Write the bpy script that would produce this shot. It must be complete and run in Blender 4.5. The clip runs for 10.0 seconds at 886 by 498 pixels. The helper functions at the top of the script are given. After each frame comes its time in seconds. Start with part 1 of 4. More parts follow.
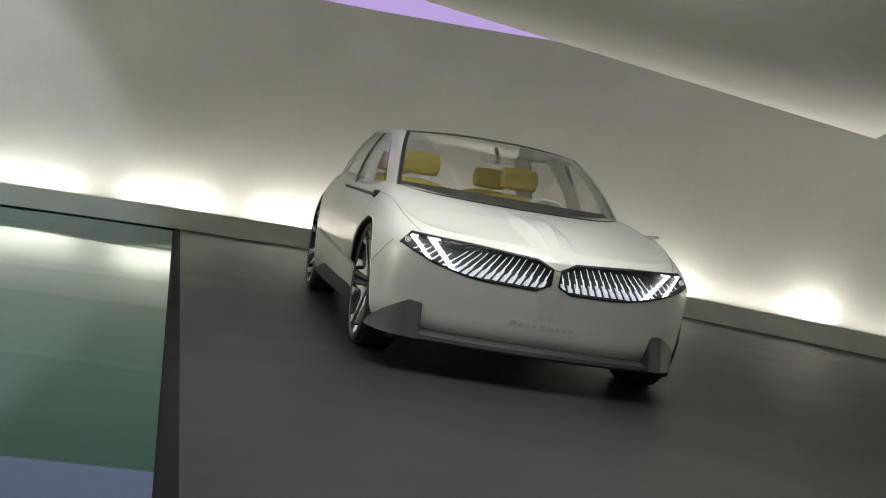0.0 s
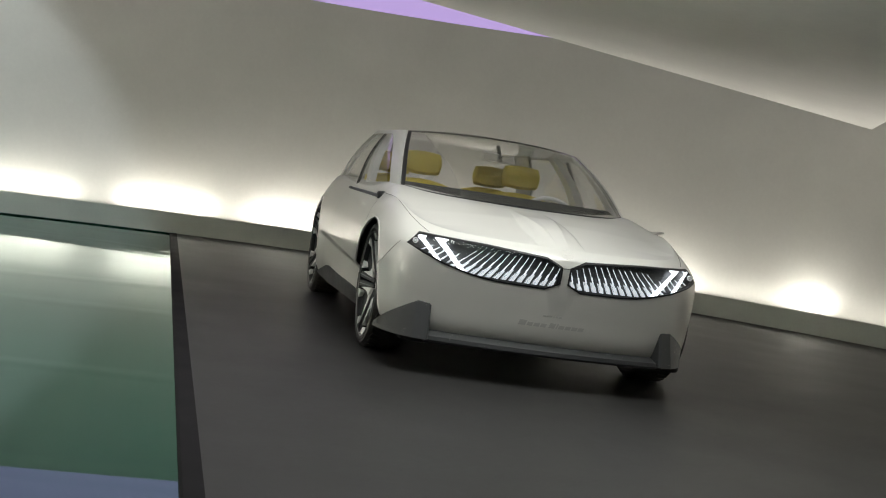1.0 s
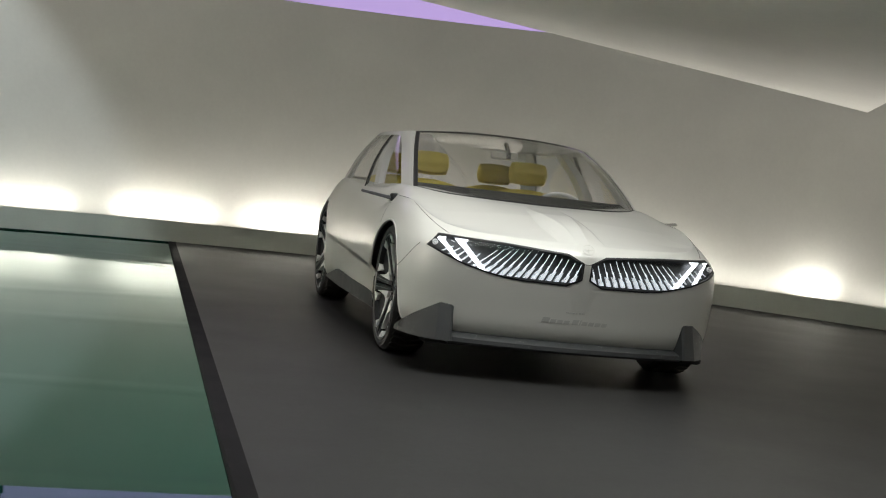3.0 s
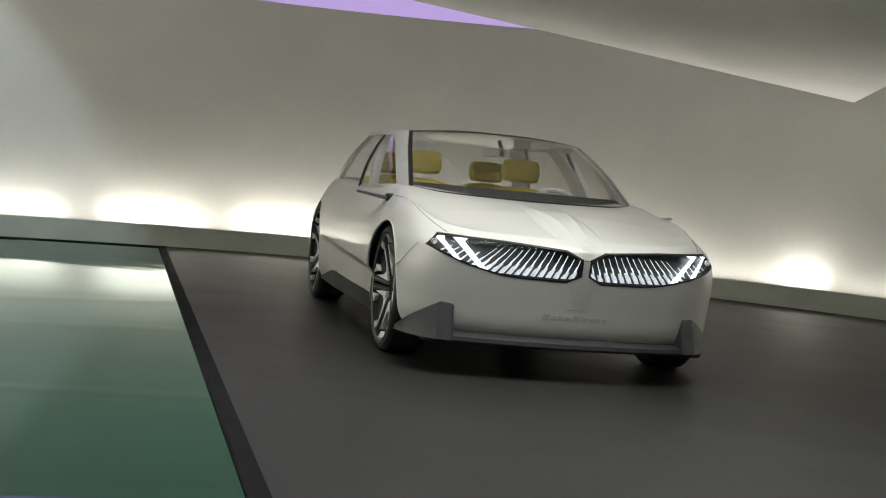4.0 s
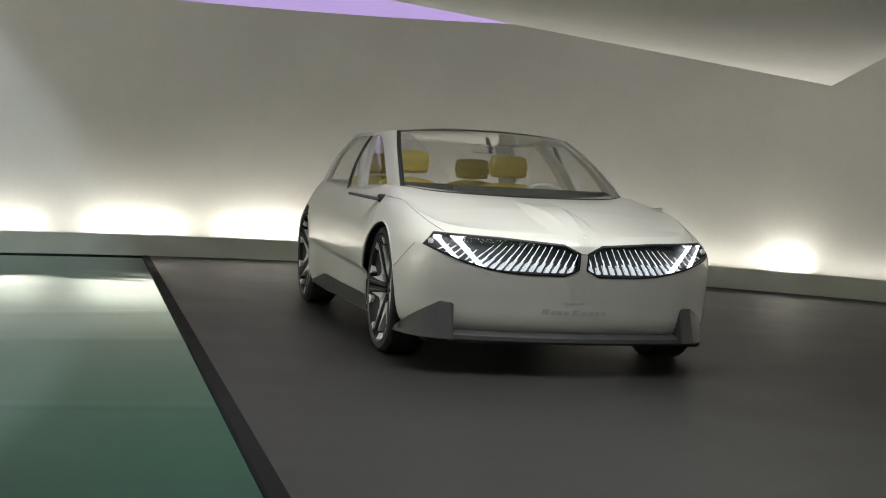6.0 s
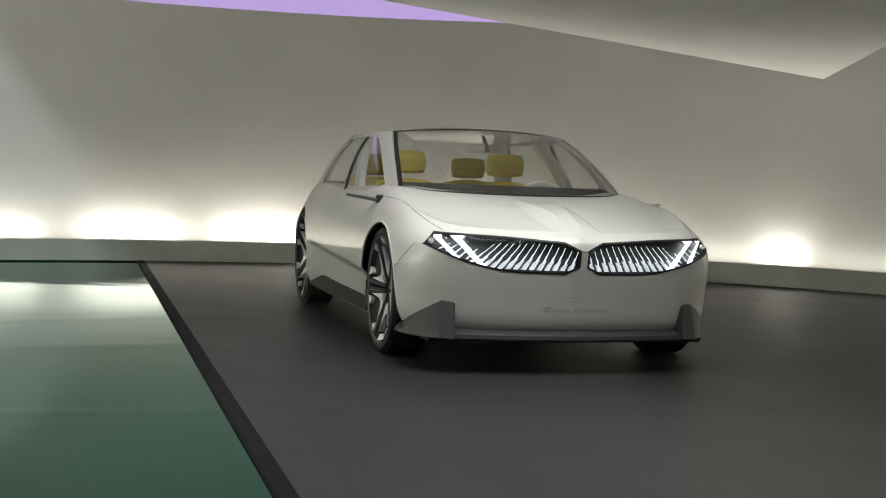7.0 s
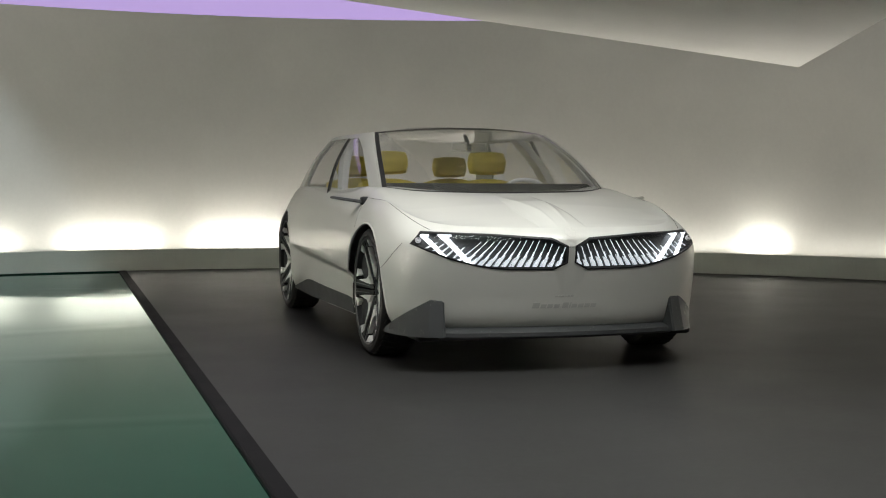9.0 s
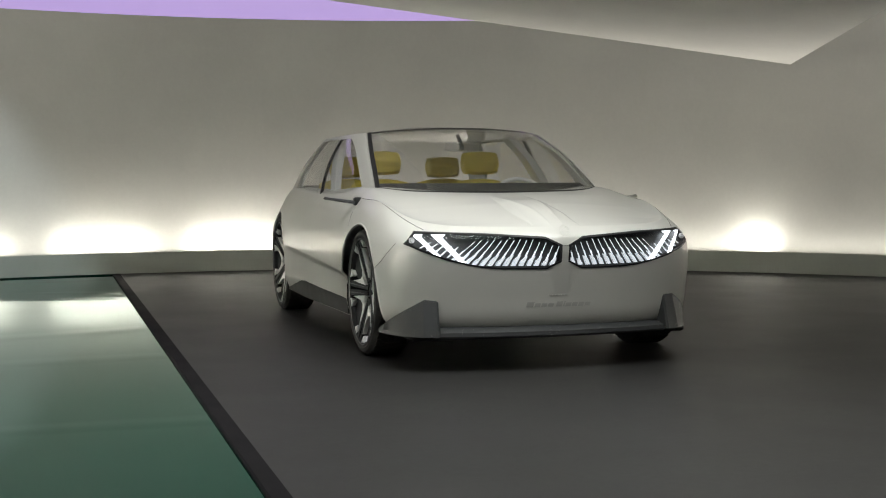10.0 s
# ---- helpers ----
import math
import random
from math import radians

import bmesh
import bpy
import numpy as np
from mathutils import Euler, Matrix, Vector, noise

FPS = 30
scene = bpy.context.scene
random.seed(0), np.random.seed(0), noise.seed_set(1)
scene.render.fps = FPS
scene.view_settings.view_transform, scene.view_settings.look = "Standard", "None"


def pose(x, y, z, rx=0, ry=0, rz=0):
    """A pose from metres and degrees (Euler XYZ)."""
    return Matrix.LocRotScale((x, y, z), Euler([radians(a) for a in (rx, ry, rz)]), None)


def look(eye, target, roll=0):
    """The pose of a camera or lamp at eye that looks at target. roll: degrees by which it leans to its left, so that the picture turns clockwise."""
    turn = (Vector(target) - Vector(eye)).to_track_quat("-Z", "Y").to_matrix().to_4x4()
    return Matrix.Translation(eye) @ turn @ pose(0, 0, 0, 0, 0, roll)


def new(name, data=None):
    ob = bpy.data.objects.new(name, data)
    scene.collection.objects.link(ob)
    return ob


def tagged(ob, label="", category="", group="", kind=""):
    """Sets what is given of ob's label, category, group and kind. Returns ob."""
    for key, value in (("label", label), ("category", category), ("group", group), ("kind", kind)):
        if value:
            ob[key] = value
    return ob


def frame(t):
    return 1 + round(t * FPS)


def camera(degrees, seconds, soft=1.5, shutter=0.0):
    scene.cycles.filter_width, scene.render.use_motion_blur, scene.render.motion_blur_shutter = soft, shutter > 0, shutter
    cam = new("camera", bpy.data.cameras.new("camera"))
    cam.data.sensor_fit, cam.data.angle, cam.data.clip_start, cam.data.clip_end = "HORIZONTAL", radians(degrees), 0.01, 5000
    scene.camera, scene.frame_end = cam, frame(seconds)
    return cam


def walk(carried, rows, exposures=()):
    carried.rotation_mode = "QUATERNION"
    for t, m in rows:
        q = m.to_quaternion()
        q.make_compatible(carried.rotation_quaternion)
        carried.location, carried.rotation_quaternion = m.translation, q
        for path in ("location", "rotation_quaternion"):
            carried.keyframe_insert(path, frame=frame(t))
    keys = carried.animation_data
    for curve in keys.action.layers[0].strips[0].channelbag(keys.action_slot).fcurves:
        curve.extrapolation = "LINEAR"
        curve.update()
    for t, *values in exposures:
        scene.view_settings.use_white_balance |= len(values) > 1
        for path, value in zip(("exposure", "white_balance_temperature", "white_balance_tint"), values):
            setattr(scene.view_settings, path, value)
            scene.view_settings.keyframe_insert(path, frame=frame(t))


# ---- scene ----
cam = camera(38.0, 10.0, soft=1.1)
# seconds, eye, pitch, heading to the right, lean to the left
PATH = [
    (0, -2.175, -9.328, 1.120, -3.20, 12.20, 9.79),
    (0.5, -2.219, -9.304, 1.113, -3.18, 12.40, 9.26),
    (1, -2.280, -9.277, 1.116, -3.22, 12.74, 8.67),
    (1.5, -2.329, -9.253, 1.114, -3.23, 12.89, 8.10),
    (2, -2.391, -9.237, 1.113, -3.24, 13.04, 7.53),
    (2.5, -2.438, -9.213, 1.112, -3.26, 13.25, 7.09),
    (4, -2.572, -9.165, 1.110, -3.30, 14.35, 5.40),
    (4.5, -2.606, -9.150, 1.110, -3.31, 14.70, 4.89),
    (5, -2.646, -9.133, 1.107, -3.30, 15.08, 4.37),
    (5.5, -2.674, -9.127, 1.110, -3.32, 15.34, 3.75),
    (7, -2.748, -9.104, 1.106, -3.32, 15.94, 2.23),
    (7.5, -2.773, -9.092, 1.106, -3.33, 16.22, 1.70),
    (8, -2.779, -9.090, 1.104, -3.31, 16.49, 1.20),
    (8.5, -2.792, -9.093, 1.104, -3.31, 16.76, 0.75),
    (9, -2.796, -9.086, 1.103, -3.31, 16.92, 0.37),
    (9.5, -2.798, -9.084, 1.099, -3.29, 17.05, 0.03),
    (10, -2.795, -9.088, 1.100, -3.29, 17.19, -0.15),
]
rows = []
for t, x, y, z, pitch, head, lean in PATH:
    p, h = radians(pitch), radians(head)
    way = Vector((math.sin(h) * math.cos(p), math.cos(h) * math.cos(p), math.sin(p)))
    rows.append((t, look((x, y, z), Vector((x, y, z)) + way, lean)))
walk(cam, rows)

# ---- world, lamps, exposure ----
world = bpy.data.worlds.new("world")
scene.world = world
world.use_nodes = True
world.node_tree.nodes["Background"].inputs[0].default_value = (0.5, 0.55, 0.6, 1)
world.node_tree.nodes["Background"].inputs[1].default_value = 0.0
scene.view_settings.exposure = 0.0

ROOM = (-1.1, -3.2)      # centre of the round wall
R_PLINTH, R_WALL = 9.03, 9.30


def ring_at(deg, r):
    a = radians(deg)
    return ROOM[0] + r * math.sin(a), ROOM[1] + r * math.cos(a)


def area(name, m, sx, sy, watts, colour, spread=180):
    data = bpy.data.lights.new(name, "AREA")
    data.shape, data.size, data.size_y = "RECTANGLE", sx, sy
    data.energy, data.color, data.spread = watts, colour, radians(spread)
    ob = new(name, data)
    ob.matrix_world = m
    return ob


# uplights sunk behind the plinth: angle round the wall, length, share of the light
# shares above 1: unseen lamps, added to light the car's sides and ceiling panel
# shares of .25: extra lamps, added to even out the glow between the others
WASH = [(-100, .9, 3.0), (-85, .9, 26.0), (-70, .9, 55.0), (-57, .9, 24.0), (-47, .8, 1.2), (-37, .8, .9), (-26, 1.0, .85), (-16, 1.0, .8), (-6.6, 1.0, .85), (2.7, 1.0, .95), (12, 1.0, 1.0), (21, 1.0, 1.0), (29, 1.0, .8), (35.5, 1.4, .42), (40.8, .35, .62), (48, 1.5, .34), (56, 1.5, .4), (-31.5, 1.3, .25), (-21, 1.2, .25), (-11.5, 1.2, .25), (-2, 1.2, .25), (7, 1.2, .25), (16.5, 1.2, .25), (25, 1.2, .25), (66, .9, 3.0), (76, .9, 6.0), (88, .9, 6.0), (100, .9, 1.5)]
for deg, length, k in WASH:
    x, y = ring_at(deg, R_PLINTH + .105)
    area("wall_washer_and_fill_light", pose(x, y, .20, 176, 0, -deg), length, .06, (7.5 if deg < -10 else 10.6 if deg < 60 else 20) * k, (1.0, .955, .885), 176)
# no lamp is in view here: added overhead to light bonnet, cabin and floor
area("overhead_fill_light", pose(-.1, -3.5, 4.3), 4.8, 3.0, 180, (.985, 1.0, .975), 112)
# a side spot whose cone ends in a slanting line on the wall
SPOT = Vector((-6.5, 0, 4.2))
up_end, low_end = (Vector(ring_at(-14.2, R_WALL) + (2.4,)) - SPOT).normalized(), (Vector(ring_at(-6.8, R_WALL) + (.93,)) - SPOT).normalized()
cone = radians(33)
axis = (up_end + low_end).normalized() * math.cos(cone) + up_end.cross(low_end).normalized() * math.sin(cone)
beam = bpy.data.lights.new("side_spot_light", "SPOT")
beam.energy, beam.color, beam.spot_size, beam.spot_blend, beam.shadow_soft_size = 640, (.80, .92, 1.0), 2 * cone, .22, .08
new("side_spot_light", beam).matrix_world = look(SPOT, SPOT + axis)

# ---- materials ----


def material(name):
    m = bpy.data.materials.new(name)
    m.use_nodes = True
    return m, m.node_tree.nodes, m.node_tree.links, m.node_tree.nodes["Principled BSDF"]


def surface(name, colour, rough=.5, metal=0.0, coat=0.0, vary=.12, scale=4.0, bump=0.0, bump_scale=200.0, rough_vary=.1, ior=1.5):
    """A painted or moulded surface with mottling at two scales, uneven gloss and fine relief."""
    m, N, L, b = material(name)
    tc = N.new("ShaderNodeTexCoord")
    big, fine = N.new("ShaderNodeTexNoise"), N.new("ShaderNodeTexNoise")
    big.inputs["Scale"].default_value, fine.inputs["Scale"].default_value = scale, scale * 23
    big.inputs["Detail"].default_value = 4
    L.new(tc.outputs["Object"], big.inputs["Vector"]), L.new(tc.outputs["Object"], fine.inputs["Vector"])
    add = N.new("ShaderNodeMath")
    add.operation = "MULTIPLY_ADD"
    L.new(fine.outputs["Fac"], add.inputs[0])
    add.inputs[1].default_value = .35
    L.new(big.outputs["Fac"], add.inputs[2])
    ramp = N.new("ShaderNodeMapRange")
    ramp.inputs[1].default_value, ramp.inputs[2].default_value = .35, 1.0
    ramp.inputs[3].default_value, ramp.inputs[4].default_value = 1 - vary, 1 + vary
    L.new(add.outputs[0], ramp.inputs[0])
    mul = N.new("ShaderNodeVectorMath")
    mul.operation = "SCALE"
    mul.inputs[0].default_value = colour
    L.new(ramp.outputs[0], mul.inputs["Scale"])
    L.new(mul.outputs[0], b.inputs["Base Color"])
    rr = N.new("ShaderNodeMapRange")
    rr.inputs[1].default_value, rr.inputs[2].default_value = .35, 1.0
    rr.inputs[3].default_value, rr.inputs[4].default_value = rough * (1 - rough_vary), rough * (1 + rough_vary)
    L.new(add.outputs[0], rr.inputs[0])
    L.new(rr.outputs[0], b.inputs["Roughness"])
    b.inputs["Metallic"].default_value = metal
    b.inputs["Coat Weight"].default_value = coat
    b.inputs["Coat Roughness"].default_value = .06
    b.inputs["IOR"].default_value = ior
    if bump:
        g, bp = N.new("ShaderNodeTexNoise"), N.new("ShaderNodeBump")
        g.inputs["Scale"].default_value = bump_scale
        L.new(tc.outputs["Object"], g.inputs["Vector"])
        bp.inputs["Strength"].default_value, bp.inputs["Distance"].default_value = bump, .004
        L.new(g.outputs["Fac"], bp.inputs["Height"])
        L.new(bp.outputs[0], b.inputs["Normal"])
    return m


def glowing(name, colour, strength):
    m, N, L, b = material(name)
    b.inputs["Base Color"].default_value = (*colour, 1)
    b.inputs["Emission Color"].default_value = (*colour, 1)
    b.inputs["Emission Strength"].default_value = strength
    return m


def clear_glass(name, tint, gloss=.02, most=.8, least=.05):
    """Thin glass: a see-through sheet with a real reflection on it."""
    m, N, L, b = material(name)
    N.remove(b)
    t, g, mix = N.new("ShaderNodeBsdfTransparent"), N.new("ShaderNodeBsdfGlossy"), N.new("ShaderNodeMixShader")
    lw, pw, fr = N.new("ShaderNodeLayerWeight"), N.new("ShaderNodeMath"), N.new("ShaderNodeMapRange")
    pw.operation = "POWER"
    pw.inputs[1].default_value = 3.0
    L.new(lw.outputs["Facing"], pw.inputs[0])
    L.new(pw.outputs[0], fr.inputs[0])
    fr.inputs[3].default_value, fr.inputs[4].default_value = least, most
    t.inputs[0].default_value = (*tint, 1)
    g.inputs["Roughness"].default_value = gloss
    g.inputs["Color"].default_value = (.9, .9, .9, 1)
    L.new(fr.outputs[0], mix.inputs[0]), L.new(t.outputs[0], mix.inputs[1]), L.new(g.outputs[0], mix.inputs[2])
    L.new(mix.outputs[0], N["Material Output"].inputs[0])
    return m


M = {}
M["paint"] = surface("pearl_white_paint", (.63, .626, .585), .34, 0, .6, .02, 3, .02, 900)
M["wall"] = surface("warm_grey_plaster", (.62, .615, .567), .8, 0, 0, .07, 1.1, .15, 90)
M["plinth"] = surface("grey_green_plinth_paint", (.56, .59, .53), .45, 0, 0, .08, 2, .1, 120)
M["floor"] = surface("dark_stage_floor", (.0160, .0156, .0148), .48, 0, 0, .14, 1.3, .12, 160, ior=1.36)
M["trim"] = surface("dark_stage_edge", (.010, .0095, .0105), .7, 0, 0, .1, 3, .1, 150, ior=1.12)
M["floor_edge"] = surface("dark_green_floor_edge", (.006, .03, .018), .25, 0, .3, .1, 3)
M["ceiling"] = surface("pale_ceiling_panel", (.85, .845, .79), .8, 0, 0, .06, .8, .1, 60)
M["hall"] = surface("grey_bounce_ceiling", (.30, .30, .295), .9, 0, 0, .06, .8)
M["lamp_back"] = surface("dark_lamp_back", (.075, .08, .08), .5, 0, 0, .3, 30)
M["black"] = surface("black_moulding", (.010, .010, .011), .55, 0, 0, .1, 9)
M["liner"] = surface("arch_liner", (.01, .01, .01), .9, 0, 0, .1, 9)
M["rubber"] = surface("tyre_rubber", (.022, .021, .021), .7, 0, 0, .2, 14, .2, 240)
M["rim_dark"] = surface("dark_rim_metal", (.011, .011, .012), .4, 0, 0, .1, 12, ior=1.3)
M["rim_bright"] = surface("machined_rim_metal", (.80, .80, .78), .34, .25, .2, .05, 30)
M["rim_lip"] = surface("grey_rim_lip", (.12, .12, .12), .35, .7, .1, .08, 20)
M["gap"] = surface("panel_gap", (.02, .02, .018), .9)
M["yellow"] = surface("yellow_corduroy", (.72, .58, .10), .9, 0, 0, .14, 9, .5, 120)
M["dash"] = surface("dark_dashboard_trim", (.022, .022, .022), .75, 0, 0, .1, 8, .1, 200)
M["pale"] = surface("pale_cabin_trim", (.86, .86, .86), .6, 0, 0, .05, 8, .1, 200)
M["cabin"] = surface("grey_cabin_trim", (.30, .295, .285), .8, 0, 0, .1, 8, .1, 200)
M["chrome"] = surface("polished_chrome", (.8, .8, .8), .12, 1, 0, .04, 10)
M["glass"] = clear_glass("windscreen_glass", (.99, .99, .985), most=.62)
M["side_glass"] = clear_glass("side_window_glass", (.95, .95, .95), most=.36)
M["rear_glass"] = clear_glass("rear_window_glass", (.98, .975, .97), most=.06)
M["lens"] = clear_glass("lamp_cover_glass", (.95, .95, .96), most=.22, least=.012)
M["roof_glass"] = clear_glass("tinted_roof_glass", (.80, .80, .81), most=.5)
M["drl"] = glowing("lit_lamp_bar", (.92, .95, 1.0), 3.0)
M["slat"] = glowing("lit_lamp_slat", (.88, .92, .95), .32)
M["purple"] = glowing("violet_luminous_ceiling", (.46, .345, .665), .88)
M["slat_dim"] = glowing("dim_lamp_slat", (.80, .88, .90), .14)
M["gloss_black"] = surface("gloss_black_band", (.012, .012, .014), .10, 0, .5, .05, 9)
M["slat_line"] = glowing("lit_lamp_line", (.9, .95, 1.0), .7)
M["letter"] = surface("grey_nose_marks", (.47, .468, .445), .5, .1)


def speckled():
    m = surface("speckled_black_recyclate", (.026, .028, .029), .6, 0, 0, .12, 10, .1, 300)
    N, L = m.node_tree.nodes, m.node_tree.links
    b = N["Principled BSDF"]
    old = b.inputs["Base Color"].links[0].from_socket
    tc, v, lt, mix = N.new("ShaderNodeTexCoord"), N.new("ShaderNodeTexVoronoi"), N.new("ShaderNodeMath"), N.new("ShaderNodeMix")
    v.inputs["Scale"].default_value = 80
    v.inputs["Randomness"].default_value = 1
    L.new(tc.outputs["Object"], v.inputs["Vector"])
    noise_ = N.new("ShaderNodeTexNoise")
    noise_.inputs["Scale"].default_value = 9
    L.new(tc.outputs["Object"], noise_.inputs["Vector"])
    thr = N.new("ShaderNodeMapRange")
    thr.inputs[1].default_value, thr.inputs[2].default_value, thr.inputs[3].default_value, thr.inputs[4].default_value = .34, .70, .03, .135
    L.new(noise_.outputs["Fac"], thr.inputs[0])
    lt.operation = "LESS_THAN"
    L.new(v.outputs["Distance"], lt.inputs[0]), L.new(thr.outputs[0], lt.inputs[1])
    mix.data_type = "RGBA"
    L.new(lt.outputs[0], mix.inputs[0]), L.new(old, mix.inputs[6])
    mix.inputs[7].default_value = (.5, .48, .43, 1)
    L.new(mix.outputs[2], b.inputs["Base Color"])
    return m


M["fang"] = speckled()


def green_floor():
    m = surface("polished_green_floor", (.007, .058, .039), .03, .36, 0, .2, .5, ior=1.45)
    N, L = m.node_tree.nodes, m.node_tree.links
    b = N["Principled BSDF"]
    b.inputs["Specular Tint"].default_value = (.66, .95, .90, 1)
    tc, mp, w, bp = N.new("ShaderNodeTexCoord"), N.new("ShaderNodeMapping"), N.new("ShaderNodeTexNoise"), N.new("ShaderNodeBump")
    mp.inputs["Scale"].default_value, mp.inputs["Rotation"].default_value = (.30, .85, 1), (0, 0, .22)
    w.inputs["Scale"].default_value, w.inputs["Detail"].default_value = 1.1, 0
    bp.inputs["Strength"].default_value, bp.inputs["Distance"].default_value = .3, .02
    L.new(tc.outputs["Object"], mp.inputs[0]), L.new(mp.outputs[0], w.inputs["Vector"])
    # a few long creases in the glossy film
    wob, mix, vor, rr, add = N.new("ShaderNodeTexNoise"), N.new("ShaderNodeMix"), N.new("ShaderNodeTexVoronoi"), N.new("ShaderNodeMapRange"), N.new("ShaderNodeMath")
    wob.inputs["Scale"].default_value, wob.inputs["Detail"].default_value = .35, 1
    mix.data_type = "RGBA"
    mix.inputs[0].default_value = .42
    L.new(tc.outputs["Object"], wob.inputs["Vector"])
    L.new(mp.outputs[0], mix.inputs[6]), L.new(wob.outputs["Color"], mix.inputs[7])
    vor.feature = "DISTANCE_TO_EDGE"
    vor.inputs["Scale"].default_value = .95
    L.new(mix.outputs[2], vor.inputs["Vector"])
    rr.interpolation_type = "SMOOTHSTEP"
    rr.inputs[1].default_value, rr.inputs[2].default_value, rr.inputs[3].default_value, rr.inputs[4].default_value = 0, .075, .22, 0
    L.new(vor.outputs["Distance"], rr.inputs[0])
    L.new(w.outputs["Fac"], add.inputs[0]), L.new(rr.outputs[0], add.inputs[1])
    L.new(add.outputs[0], bp.inputs["Height"]), L.new(bp.outputs[0], b.inputs["Normal"])
    return m


M["green"] = green_floor()

# ---- mesh helpers ----


def mesh_ob(name, verts, faces, mat, parent=None, label="", smooth=True, normals=None):
    me = bpy.data.meshes.new(name)
    me.from_pydata([tuple(v) for v in verts], [], [tuple(f) for f in faces])
    me.update()
    me.materials.append(M[mat])
    if smooth:
        me.polygons.foreach_set("use_smooth", [True] * len(me.polygons))
    if normals is not None:
        me.normals_split_custom_set_from_vertices([tuple(n) for n in normals])
    ob = new(name, me)
    ob.parent = parent
    if label:
        ob["label"] = label
    return ob


def part(name, bm, mat, parent=None, label="", smooth=None):
    """Links a bmesh as one mesh object. smooth: the angle in degrees up to which edges are shaded smooth."""
    bmesh.ops.recalc_face_normals(bm, faces=bm.faces)
    if smooth is not None:
        for f in bm.faces:
            f.smooth = True
        for e in bm.edges:
            if len(e.link_faces) == 2 and e.calc_face_angle(0) > radians(smooth):
                e.smooth = False
    me = bpy.data.meshes.new(name)
    bm.to_mesh(me)
    bm.free()
    me.materials.append(M[mat])
    ob = new(name, me)
    ob.parent = parent
    if label:
        ob["label"] = label
    return ob


def thing(name, label, category, group="", at=None):
    ob = new(name)
    ob.empty_display_size = .2
    if at is not None:
        ob.matrix_world = at
    return tagged(ob, label, category, group)


def block(bm, sx, sy, sz, m=None, bevel=0.0, seg=2):
    """A bevelled box centred on m."""
    r = bmesh.ops.create_cube(bm, size=1, matrix=(m or Matrix()) @ Matrix.Diagonal((sx, sy, sz, 1)))
    if bevel:
        es = {e for v in r["verts"] for e in v.link_edges}
        bmesh.ops.bevel(bm, geom=list(es), offset=bevel, segments=seg, affect="EDGES", profile=.5)
    return bm


def prism(bm, ring_a, ring_b):
    """A solid between two rings of as many points."""
    a, b = [bm.verts.new(p) for p in ring_a], [bm.verts.new(p) for p in ring_b]
    n = len(a)
    bm.faces.new(a), bm.faces.new(b[::-1])
    for i in range(n):
        bm.faces.new((a[i], b[i], b[(i + 1) % n], a[(i + 1) % n]))
    return bm


def tube(bm, path, r, sides=6):
    """A tube of radius r along a path of points."""
    path = [Vector(p) for p in path]
    rings = []
    for i, p in enumerate(path):
        d = (path[min(i + 1, len(path) - 1)] - path[max(i - 1, 0)]).normalized()
        s = d.cross(Vector((0, 0, 1)))
        s = s.normalized() if s.length > 1e-4 else Vector((1, 0, 0))
        n = d.cross(s)
        rings.append([bm.verts.new(p + (s * math.cos(k * math.tau / sides) + n * math.sin(k * math.tau / sides)) * r) for k in range(sides)])
    for a, b in zip(rings, rings[1:]):
        for k in range(sides):
            bm.faces.new((a[k], a[(k + 1) % sides], b[(k + 1) % sides], b[k]))
    bm.faces.new(rings[0]), bm.faces.new(rings[-1][::-1])
    return bm


def ease(a, b, v):
    t = np.clip((np.asarray(v, float) - a) / (b - a), 0, 1)
    return t * t * (3 - 2 * t)


def grid_faces(rows_, cols, closed=False):
    f = []
    for i in range(rows_ - 1):
        for j in range(cols - (0 if closed else 1)):
            k = (j + 1) % cols
            f.append((i * cols + j, i * cols + k, (i + 1) * cols + k, (i + 1) * cols + j))
    return f


# ---- the stage ----


def arc_band(name, r0, r1, z0, z1, a0, a1, mat, n=160, label="", kind="structure", category=""):
    """A curved wall with thickness: radii r0 and r1, between two heights and two angles."""
    bm = bmesh.new()
    rings = []
    for i in range(n + 1):
        d = a0 + (a1 - a0) * i / n
        rings.append([bm.verts.new((*ring_at(d, r), z)) for r, z in ((r0, z0), (r1, z0), (r1, z1), (r0, z1))])
    for a, b in zip(rings, rings[1:]):
        for k in range(4):
            bm.faces.new((a[k], a[(k + 1) % 4], b[(k + 1) % 4], b[k]))
    if abs(a1 - a0) < 359:
        bm.faces.new(rings[0]), bm.faces.new(rings[-1][::-1])
    else:
        bmesh.ops.remove_doubles(bm, verts=bm.verts, dist=1e-5)
    return tagged(part(name, bm, mat, smooth=30), label, category, "", kind)


EDGE = -2.005             # where the dark stage ends and the green floor begins
WALL_TOP = 2.93
arc_band("wall_round", R_WALL, R_WALL + .2, -.1, WALL_TOP, -180, 180, "wall", 240, "curved warm grey plaster wall washed by hidden uplights")
arc_band("plinth", R_PLINTH, R_PLINTH + .03, 0, .235, -180, 180, "plinth", 240, "low grey-green plinth curving along the wall")


